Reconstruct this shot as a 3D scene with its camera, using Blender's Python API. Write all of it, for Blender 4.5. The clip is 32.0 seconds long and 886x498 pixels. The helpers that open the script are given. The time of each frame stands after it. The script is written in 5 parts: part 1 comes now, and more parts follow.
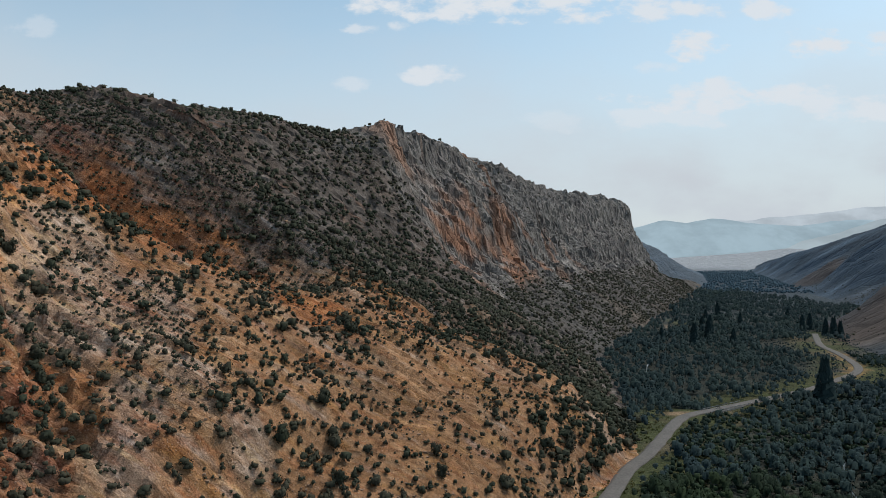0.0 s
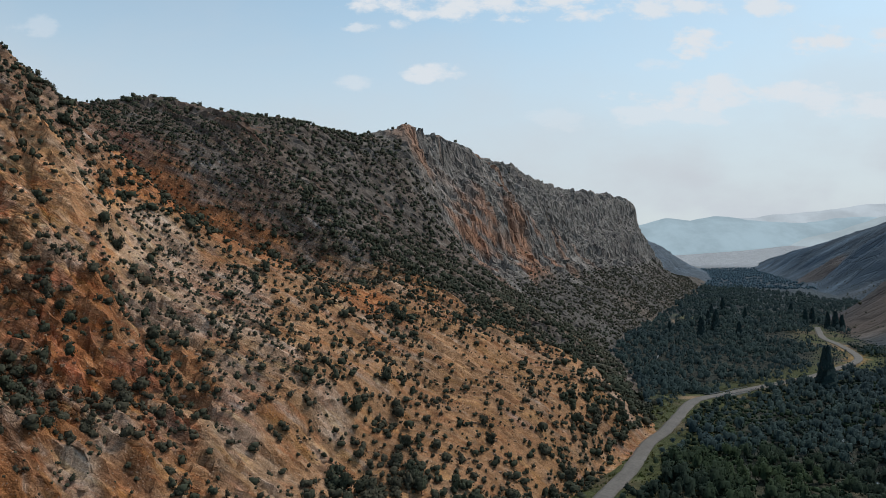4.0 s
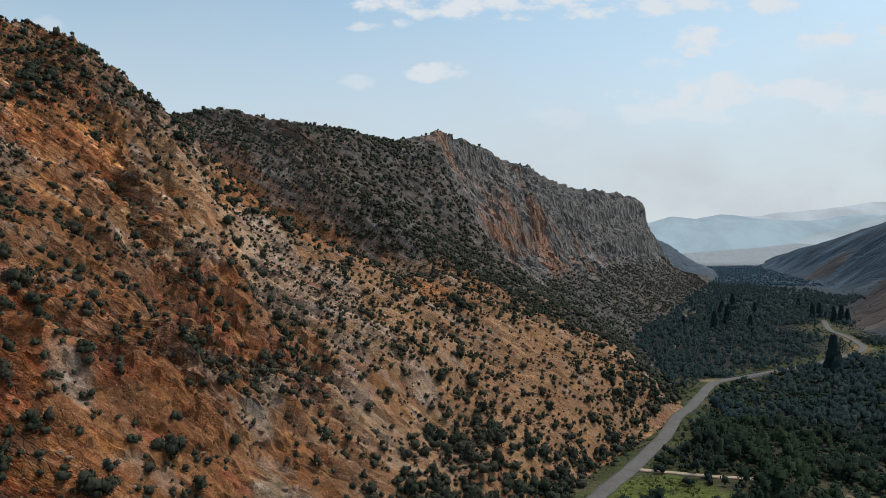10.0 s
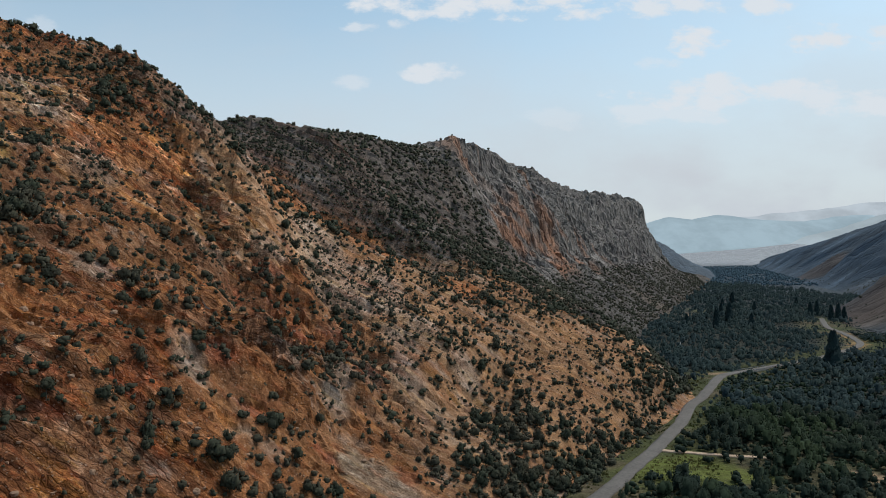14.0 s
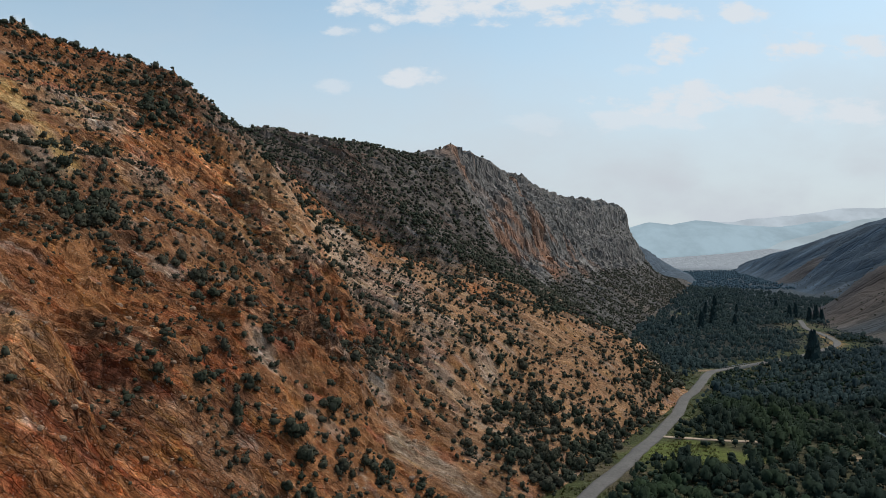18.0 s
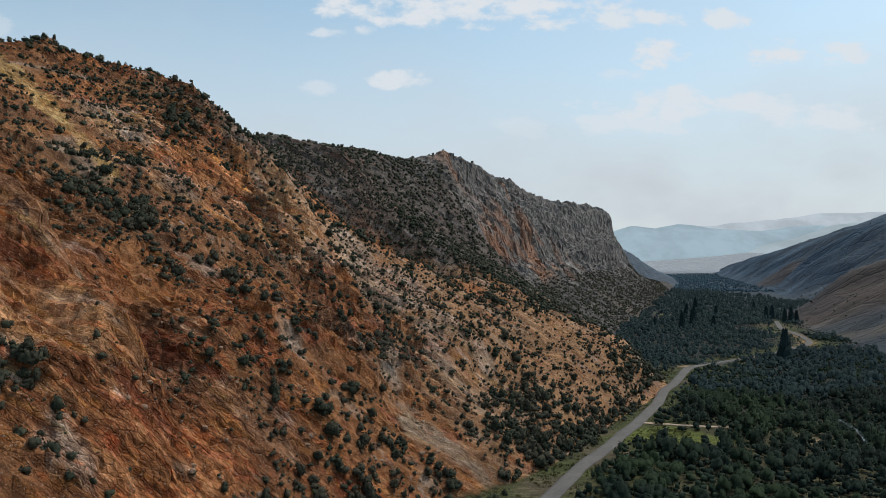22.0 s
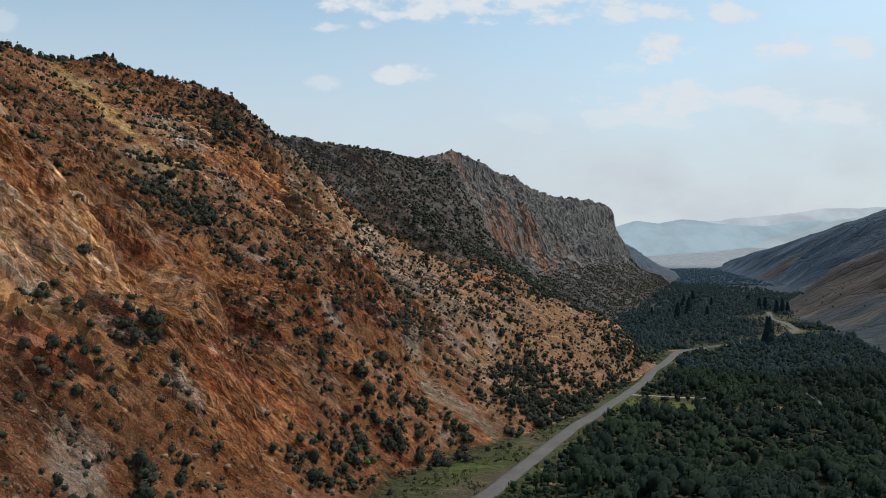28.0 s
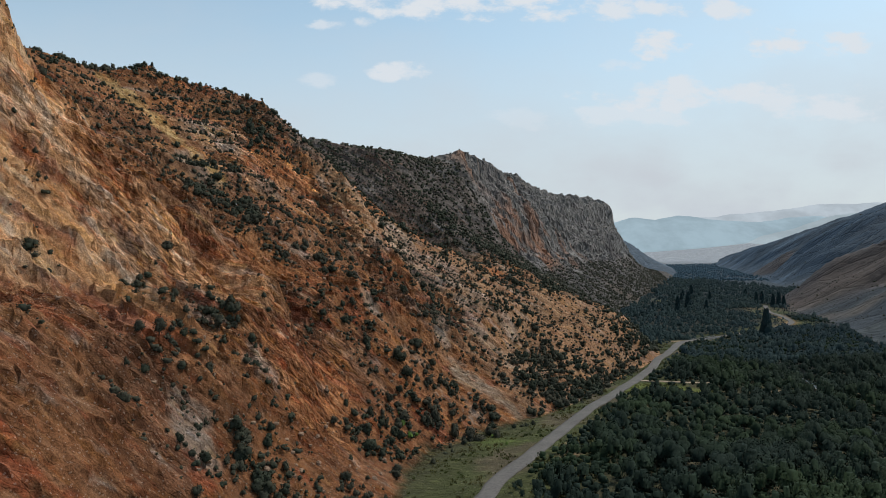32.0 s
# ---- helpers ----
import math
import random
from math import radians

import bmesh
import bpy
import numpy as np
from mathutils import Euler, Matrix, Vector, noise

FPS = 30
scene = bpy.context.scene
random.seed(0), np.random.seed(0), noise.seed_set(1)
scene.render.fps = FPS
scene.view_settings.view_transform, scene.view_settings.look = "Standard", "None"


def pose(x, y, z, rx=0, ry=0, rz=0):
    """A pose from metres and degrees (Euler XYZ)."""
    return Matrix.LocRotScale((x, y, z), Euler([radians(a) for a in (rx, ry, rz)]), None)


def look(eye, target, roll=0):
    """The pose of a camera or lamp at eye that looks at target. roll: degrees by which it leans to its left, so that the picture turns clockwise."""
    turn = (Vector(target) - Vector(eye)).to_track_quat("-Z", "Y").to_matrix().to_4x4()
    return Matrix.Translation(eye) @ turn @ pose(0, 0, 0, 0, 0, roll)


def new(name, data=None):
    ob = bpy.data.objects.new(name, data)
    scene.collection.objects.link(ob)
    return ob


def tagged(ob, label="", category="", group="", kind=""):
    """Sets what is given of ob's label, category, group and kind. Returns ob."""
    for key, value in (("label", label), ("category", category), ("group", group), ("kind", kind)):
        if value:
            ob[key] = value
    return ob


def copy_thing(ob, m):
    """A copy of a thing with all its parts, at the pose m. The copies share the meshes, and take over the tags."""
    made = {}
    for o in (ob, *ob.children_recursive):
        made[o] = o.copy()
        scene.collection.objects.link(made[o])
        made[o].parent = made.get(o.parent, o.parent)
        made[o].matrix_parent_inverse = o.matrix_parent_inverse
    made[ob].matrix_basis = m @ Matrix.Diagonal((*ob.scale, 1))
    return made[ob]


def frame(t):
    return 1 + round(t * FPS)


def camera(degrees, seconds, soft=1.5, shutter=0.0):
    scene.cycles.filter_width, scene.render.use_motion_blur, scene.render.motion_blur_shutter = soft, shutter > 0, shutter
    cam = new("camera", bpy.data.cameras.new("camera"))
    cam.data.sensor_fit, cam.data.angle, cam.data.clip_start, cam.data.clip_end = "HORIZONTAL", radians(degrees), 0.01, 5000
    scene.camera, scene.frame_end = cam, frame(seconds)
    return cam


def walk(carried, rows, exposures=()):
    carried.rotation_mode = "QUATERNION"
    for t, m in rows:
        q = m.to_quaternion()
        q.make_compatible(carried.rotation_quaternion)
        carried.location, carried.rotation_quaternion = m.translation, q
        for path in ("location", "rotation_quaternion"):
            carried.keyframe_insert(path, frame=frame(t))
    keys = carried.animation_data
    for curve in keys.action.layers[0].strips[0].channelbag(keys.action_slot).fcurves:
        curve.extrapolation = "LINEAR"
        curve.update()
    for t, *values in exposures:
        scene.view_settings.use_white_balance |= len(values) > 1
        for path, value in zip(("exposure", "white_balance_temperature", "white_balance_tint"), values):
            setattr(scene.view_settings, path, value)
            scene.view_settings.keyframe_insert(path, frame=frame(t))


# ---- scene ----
cam = camera(66.0, 32.0, soft=0.85)
PATH = [
    (0, (0.03, -0.01, 74.99), (0.02, 99.99, 76.04), 0.21),
    (1, (-3.62, -6.46, 74.58), (-3.65, 93.53, 75.56), 0.16),
    (2, (-7.14, -13.03, 74.26), (-7.23, 86.96, 75.18), 0.12),
    (3, (-10.53, -19.71, 74.03), (-10.72, 80.29, 74.89), 0.08),
    (4, (-13.84, -26.46, 73.87), (-14.17, 73.53, 74.68), 0.04),
    (5, (-17.17, -33.23, 73.74), (-17.65, 66.77, 74.51), 0.01),
    (6, (-20.61, -39.92, 73.61), (-21.24, 60.07, 74.34), -0.02),
    (7, (-24.23, -46.46, 73.46), (-24.99, 53.54, 74.14), -0.05),
    (8, (-28.02, -52.75, 73.28), (-28.88, 47.25, 73.92), -0.07),
    (9, (-31.91, -58.74, 73.07), (-32.83, 41.25, 73.71), -0.09),
    (10, (-35.87, -64.46, 72.90), (-36.80, 35.53, 73.55), -0.11),
    (11, (-39.89, -70.04, 72.81), (-40.78, 29.96, 73.49), -0.13),
    (12, (-43.97, -75.63, 72.85), (-44.76, 24.37, 73.52), -0.15),
    (13, (-48.16, -81.34, 72.94), (-48.73, 18.66, 73.63), -0.17),
    (14, (-52.43, -87.18, 73.01), (-52.65, 12.81, 73.74), -0.18),
    (15, (-56.70, -93.06, 73.01), (-56.46, 6.94, 73.85), -0.19),
    (16, (-60.89, -98.84, 72.95), (-60.06, 1.15, 73.94), -0.18),
    (17, (-64.94, -104.52, 72.84), (-63.32, -4.54, 74.02), -0.15),
    (18, (-68.67, -110.18, 72.72), (-66.11, -10.22, 74.10), -0.11),
    (19, (-71.82, -116.01, 72.59), (-68.35, -16.09, 74.16), -0.05),
    (20, (-74.15, -122.14, 72.46), (-69.98, -22.24, 74.17), 0.01),
    (21, (-75.62, -128.51, 72.32), (-71.03, -28.63, 74.09), 0.06),
    (22, (-76.36, -135.02, 72.14), (-71.61, -35.14, 73.88), 0.12),
    (23, (-76.67, -141.59, 71.92), (-71.93, -41.72, 73.59), 0.17),
    (24, (-76.92, -148.24, 71.66), (-72.27, -48.36, 73.24), 0.20),
    (25, (-77.46, -155.08, 71.35), (-72.92, -55.19, 72.83), 0.22),
    (26, (-78.52, -162.18, 70.99), (-74.14, -62.29, 72.34), 0.21),
    (27, (-80.18, -169.41, 70.63), (-75.95, -69.50, 71.81), 0.19),
    (28, (-82.35, -176.44, 70.33), (-78.24, -76.53, 71.34), 0.15),
    (29, (-84.99, -182.98, 70.15), (-80.90, -83.07, 71.00), 0.09),
    (30, (-88.17, -189.01, 70.00), (-84.00, -89.10, 70.72), 0.03),
    (31, (-92.02, -194.57, 69.77), (-87.65, -94.67, 70.41), -0.04),
    (32, (-96.59, -199.69, 69.43), (-91.90, -99.80, 70.04), -0.12),
]
walk(cam, [(t, look(eye, target, roll)) for t, eye, target, roll in PATH])

# ---- light, sky and exposure ----
SUN_ELEV, SUN_AZ = 56.0, 62.0          # degrees; azimuth to the right of the y axis
sun_data = bpy.data.lights.new("sun", "SUN")
sun_data.energy, sun_data.angle, sun_data.color = 2.45, radians(14.0), (1.0, 0.94, 0.87)
sun = new("sun", sun_data)
sun.matrix_world = look((0, 0, 900), (-math.sin(radians(SUN_AZ)) * math.cos(radians(SUN_ELEV)),
                                     -math.cos(radians(SUN_AZ)) * math.cos(radians(SUN_ELEV)),
                                     900 - math.sin(radians(SUN_ELEV))))


class Nodes:
    """Short way to write node trees."""

    def __init__(self, tree):
        self.tree = tree
        tree.nodes.clear()

    def add(self, kind, ins=None, **props):
        n = self.tree.nodes.new(kind)
        for k, v in props.items():
            setattr(n, k, v)
        for k, v in (ins or {}).items():
            self.put(n.inputs[k], v)
        return n

    def put(self, sock, v):
        if isinstance(v, bpy.types.NodeSocket):
            self.tree.links.new(v, sock)
        else:
            sock.default_value = v

    def math(self, op, a, b=0.0, c=0.0, clamp=False):
        n = self.add("ShaderNodeMath", operation=op, use_clamp=clamp)
        for s, v in zip(n.inputs, (a, b, c)):
            self.put(s, v)
        return n.outputs[0]

    def mix(self, fac, a, b, blend="MIX"):
        n = self.add("ShaderNodeMix", data_type="RGBA", blend_type=blend)
        for s, v in ((n.inputs[0], fac), (n.inputs[6], a), (n.inputs[7], b)):
            self.put(s, v if not isinstance(v, tuple) or len(v) == 4 else (*v, 1))
        return n.outputs[2]

    def noise(self, vec, scale, detail=4.0, rough=0.55):
        return self.add("ShaderNodeTexNoise", {"Vector": vec, "Scale": scale, "Detail": detail, "Roughness": rough}).outputs["Fac"]

    def ramp(self, x, lo, hi):
        n = self.add("ShaderNodeMapRange", {"Value": x, "From Min": lo, "From Max": hi}, interpolation_type="SMOOTHSTEP")
        return n.outputs[0]


world = bpy.data.worlds.new("sky")
world.use_nodes = True
scene.world = world
w = Nodes(world.node_tree)
sky = w.add("ShaderNodeTexSky", sky_type="NISHITA", sun_disc=False, sun_elevation=radians(SUN_ELEV), sun_rotation=radians(SUN_AZ),
            altitude=1900.0, air_density=1.0, dust_density=3.0, ozone_density=1.5)
coord = w.add("ShaderNodeTexCoord").outputs["Generated"]
xyz = w.add("ShaderNodeSeparateXYZ", {0: coord})
ahead = w.math("MAXIMUM", w.math("ABSOLUTE", xyz.outputs[1]), 0.05)
su, sv = w.math("DIVIDE", xyz.outputs[0], ahead), w.math("DIVIDE", xyz.outputs[2], ahead)
flat = w.add("ShaderNodeCombineXYZ", {0: su, 1: w.math("MULTIPLY", sv, 1.9)}).outputs[0]
puff = w.noise(flat, 14.0, 6.0, 0.6)
wisp = w.noise(flat, 3.2, 5.0, 0.55)
mask = None
# fair-weather clouds: centre across, centre up, half width, half height, weight
for cu, cv, hu, hv, wt in ((0.10, 0.375, 0.27, 0.035, 1.0), (-0.02, 0.268, 0.055, 0.016, 0.9), (0.37, 0.310, 0.05, 0.028, 1.0),
                           (0.545, 0.318, 0.065, 0.026, 1.0), (0.655, 0.315, 0.05, 0.022, 0.9), (0.32, 0.365, 0.10, 0.022, 0.9),
                           (0.47, 0.368, 0.04, 0.020, 0.9), (-0.12, 0.335, 0.03, 0.012, 0.7), (-0.07, 0.338, 0.02, 0.010, 0.7),
                           (-0.13, 0.255, 0.035, 0.016, 0.5), (-0.60, 0.335, 0.05, 0.022, 0.35), (0.32, 0.275, 0.04, 0.014, 0.45),
                           (0.40, 0.235, 0.16, 0.030, 0.9), (0.60, 0.225, 0.14, 0.030, 0.8), (0.30, 0.205, 0.12, 0.022, 0.6), (0.17, 0.20, 0.07, 0.02, 0.3)):
    e = w.math("ADD", w.math("POWER", w.math("DIVIDE", w.math("SUBTRACT", su, cu), hu), 2.0),
               w.math("POWER", w.math("DIVIDE", w.math("SUBTRACT", sv, cv), hv), 2.0))
    m = w.math("SUBTRACT", w.math("ADD", 0.75, w.math("MULTIPLY", w.math("SUBTRACT", puff, 0.5), 5.5)), e)
    m = w.math("MULTIPLY", w.ramp(m, -0.1, 0.9), wt)
    mask = m if mask is None else w.math("MAXIMUM", mask, m)
haze = w.ramp(xyz.outputs[2], 0.44, 0.06)
veil = w.math("MULTIPLY", w.ramp(wisp, 0.35, 0.7), 0.15)
base = w.mix(w.math("ADD", w.math("MULTIPLY", haze, 0.9), veil, clamp=True),
             w.mix(1.0, sky.outputs[0], (0.222, 0.224, 0.176), "MULTIPLY"), (0.572, 0.620, 0.674))
full = w.mix(mask, base, (0.72, 0.765, 0.815))
back = w.add("ShaderNodeBackground", {"Color": full, "Strength": 1.0})
w.add("ShaderNodeOutputWorld", {"Surface": back.outputs[0]})


# ---- noise on arrays ----
def hashed(i, j, k, seed):
    h = (i.astype(np.int64) * 374761393 + j.astype(np.int64) * 668265263 + k.astype(np.int64) * 2147483647 + seed * 974634777) & 0xFFFFFFFF
    h = ((h ^ (h >> 13)) * 1274126177) & 0xFFFFFFFF
    h = ((h ^ (h >> 16)) * 2246822519) & 0xFFFFFFFF
    return ((h ^ (h >> 15)) & 0xFFFFFF) / float(0xFFFFFF)


def vnoise(x, y, z=None, seed=0):
    """Smooth value noise, -1 to 1."""
    z = np.zeros_like(x) if z is None else z
    i, j, k = np.floor(x), np.floor(y), np.floor(z)
    a, b, c = x - i, y - j, z - k
    a, b, c = (q * q * q * (q * (q * 6 - 15) + 10) for q in (a, b, c))
    out = 0
    for dk in (0, 1) if np.any(z) else (0,):
        wk = (c if dk else 1 - c) if np.any(z) else 1.0
        n00, n10 = hashed(i, j, k + dk, seed), hashed(i + 1, j, k + dk, seed)
        n01, n11 = hashed(i, j + 1, k + dk, seed), hashed(i + 1, j + 1, k + dk, seed)
        out = out + wk * ((n00 * (1 - a) + n10 * a) * (1 - b) + (n01 * (1 - a) + n11 * a) * b)
    return out * 2 - 1


def fbm(x, y, scale, octaves=4, seed=0, gain=0.5):
    x, y = np.asarray(x, float) / scale, np.asarray(y, float) / scale
    out, amp, tot = 0, 1.0, 0.0
    for o in range(octaves):
        out, tot = out + amp * vnoise(x, y, seed=seed + 17 * o), tot + amp
        x, y, amp = x * 2.03 + 3.7, y * 2.03 - 1.3, amp * gain
    return out / tot


def ridged(x, y, scale, octaves=4, seed=0):
    x, y = np.asarray(x, float) / scale, np.asarray(y, float) / scale
    out, amp, tot = 0, 1.0, 0.0
    for o in range(octaves):
        out, tot = out + amp * (1 - 2 * np.abs(vnoise(x, y, seed=seed + 31 * o))), tot + amp
        x, y, amp = x * 2.1 + 1.7, y * 2.1 + 5.3, amp * 0.5
    return out / tot


def blocks(x, y, scale, seed):
    """Broken blocks: each irregular cell has one height and a tilt of its own, -1 to 1."""
    x, y = np.asarray(x, float) / scale, np.asarray(y, float) / scale
    i, j, zero = np.floor(x), np.floor(y), np.zeros_like(x)
    best, val = np.full(x.shape, 9.0), np.zeros(x.shape)
    for di in (-1, 0, 1):
        for dj in (-1, 0, 1):
            a, b = i + di, j + dj
            px, py = a + hashed(a, b, zero, seed), b + hashed(a, b, zero, seed + 1)
            q = (x - px) ** 2 + (y - py) ** 2
            h = hashed(a, b, zero, seed + 2) * 2 - 1 + (hashed(a, b, zero, seed + 3) - 0.5) * 1.6 * (x - px) + (hashed(a, b, zero, seed + 4) - 0.5) * 1.6 * (y - py)
            near = q < best
            best, val = np.where(near, q, best), np.where(near, h, val)
    return val


def step(x, lo, hi):
    q = np.clip((x - lo) / (hi - lo), 0, 1)
    return q * q * (3 - 2 * q)


# ---- the lie of the land ----
DEPTHS = [0, 10, 20, 30, 40, 50, 62, 75, 100, 125, 150, 175, 200, 260]       # metres in from the foot of the slope
# foot of the west slope, south to north, with heights over DEPTHS
SOUTH_SLOPE = [
    ((-190, -220), [0, 22, 43, 56, 59, 63, 72, 86, 117, 140, 153, 162, 167, 170]),
    ((-118, -50), [0, 8, 20, 32, 43, 51, 55, 73, 112, 136, 150, 158, 163, 167]),
    ((-103, -10), [0, 6, 16, 36, 50, 54, 62, 79, 109, 131, 147, 156, 162, 166]),
    ((-96, 25), [0, 7, 22, 34, 44, 48, 55, 71, 78, 101, 124, 141, 155, 165]),
    ((-86, 52), [0, 14, 29, 42, 52, 55, 60, 70, 85, 109, 126, 143, 171, 174]),
    ((-66, 70), [0, 9, 16, 26, 40, 43, 42, 48, 72, 95, 131, 159, 172, 173]),
]
SPUR = [
    ((-40, 92), [0, 9, 12, 17, 22, 29, 34, 51, 85, 109, 128, 147, 169, 172]),
    ((-12, 132), [0, 11, 15, 15, 21, 37, 46, 53, 66, 90, 118, 142, 159, 163]),
    ((18, 178), [0, 11, 19, 26, 29, 37, 44, 53, 72, 81, 96, 110, 125, 156]),
    ((70, 252), [0, 14, 25, 30, 34, 40, 47, 54, 70, 79, 93, 117, 147, 160]),
    ((77, 284), [0, 9, 16, 21, 25, 31, 38, 46, 60, 70, 84, 102, 126, 146]),
    ((98, 400), [0, 7, 14, 20, 27, 33, 40, 48, 64, 81, 106, 137, 160, 172]),
]
CLIFFS = [
    ((103, 446), [0, 7, 13, 19, 25, 31, 38, 46, 67, 97, 134, 153, 163, 170]),
    ((108, 489), [0, 7, 13, 19, 25, 31, 38, 45, 67, 109, 175, 168, 162, 161]),
    ((145, 589), [0, 7, 13, 19, 25, 31, 39, 48, 89, 140, 173, 184, 192, 184]),
    ((282, 889), [0, 8, 14, 20, 27, 33, 41, 47, 64, 81, 116, 154, 190, 203]),
    ((465, 1290), [0, 8, 13, 18, 25, 31, 41, 53, 80, 124, 170, 193, 172, 145]),
]
LOW_RIDGE = [
    ((575, 1532), [0, 7, 13, 18, 21, 22, 23, 25, 42, 96, 184, 200, 195, 182]),
    ((596, 1578), [0, 6, 10, 14, 16, 16, 16, 18, 38, 76, 106, 122, 126, 125]),
    ((760, 1940), [0, 5, 9, 13, 15, 16, 18, 21, 39, 62, 84, 102, 114, 129]),
    ((1010, 2600), [0, 4, 7, 10, 14, 18, 23, 29, 43, 59, 76, 90, 104, 132]),
    ((1330, 3500), [0, 1, 1, 2, 3, 4, 5, 6, 9, 12, 15, 18, 22, 30]),
]
WEST = SOUTH_SLOPE + SPUR + CLIFFS + LOW_RIDGE
NEAR_EAST = [
    ((170, -200), [0, 3, 12, 24, 42, 60, 78, 95, 112, 128, 160]),
    ((255, 300), [0, 3, 10, 20, 36, 52, 68, 84, 100, 114, 150]),
    ((310, 430), [0, 3, 11, 22, 38, 52, 66, 80, 94, 108, 140]),
    ((385, 680), [0, 5, 18, 33, 46, 60, 74, 88, 102, 116, 148]),
    ((430, 775), [0, 6, 20, 32, 42, 50, 60, 74, 92, 110, 146]),
    ((600, 960), [0, 5, 17, 31, 46, 63, 82, 100, 118, 136, 174]),
]
FAR_EAST = [
    ((700, 1215), [0, 6, 22, 42, 58, 76, 94, 112, 130, 146, 182]),
    ((900, 1800), [0, 4, 15, 28, 44, 60, 76, 92, 108, 124, 158]),
    ((1250, 2700), [0, 5, 16, 28, 44, 58, 72, 84, 96, 106, 128]),
    ((1500, 3400), [0, 4, 12, 20, 30, 38, 46, 52, 58, 62, 74]),
    ((1640, 3900), [0, 1, 2, 3, 4, 5, 6, 7, 8, 9, 10]),
]
EAST = NEAR_EAST + FAR_EAST


def along(points, x, y):
    """Signed distance to the left of a line of points, and how far along it the nearest place lies."""
    p = np.array(points, float)
    best, side, arc, run = np.full(np.shape(x), 1e18), np.zeros(np.shape(x)), np.zeros(np.shape(x)), 0.0
    for a, b in zip(p[:-1], p[1:]):
        v = b - a
        n = np.hypot(*v)
        t = np.clip(((x - a[0]) * v[0] + (y - a[1]) * v[1]) / n ** 2, 0, 1)
        dx, dy = x - a[0] - t * v[0], y - a[1] - t * v[1]
        q = dx * dx + dy * dy
        near = q < best
        best = np.where(near, q, best)
        side = np.where(near, np.sign(v[0] * dy - v[1] * dx), side)
        arc = np.where(near, run + t * n, arc)
        run += n
    return np.sqrt(best) * side, arc


EAST_DEPTHS = [0, 10, 30, 50, 75, 100, 125, 150, 175, 200, 260]


def rise(table, d, arc, depths=DEPTHS):
    pts = np.array([p for p, _ in table], float)
    marks = np.r_[0, np.cumsum(np.hypot(*np.diff(pts, axis=0).T))]
    heights = np.array([h for _, h in table], float)
    k = np.clip(np.searchsorted(marks, arc) - 1, 0, len(marks) - 2)
    f = np.clip((arc - marks[k]) / (marks[k + 1] - marks[k]), 0, 1)
    cols = np.array([np.interp(d, depths, h) for h in heights])
    flat_k = k.ravel()
    idx = np.arange(flat_k.size)
    c = cols.reshape(len(heights), -1)
    return (c[flat_k, idx] * (1 - f.ravel()) + c[flat_k + 1, idx] * f.ravel()).reshape(np.shape(d))


WEST_FOOT, EAST_FOOT = [p for p, _ in WEST], [p for p, _ in EAST]


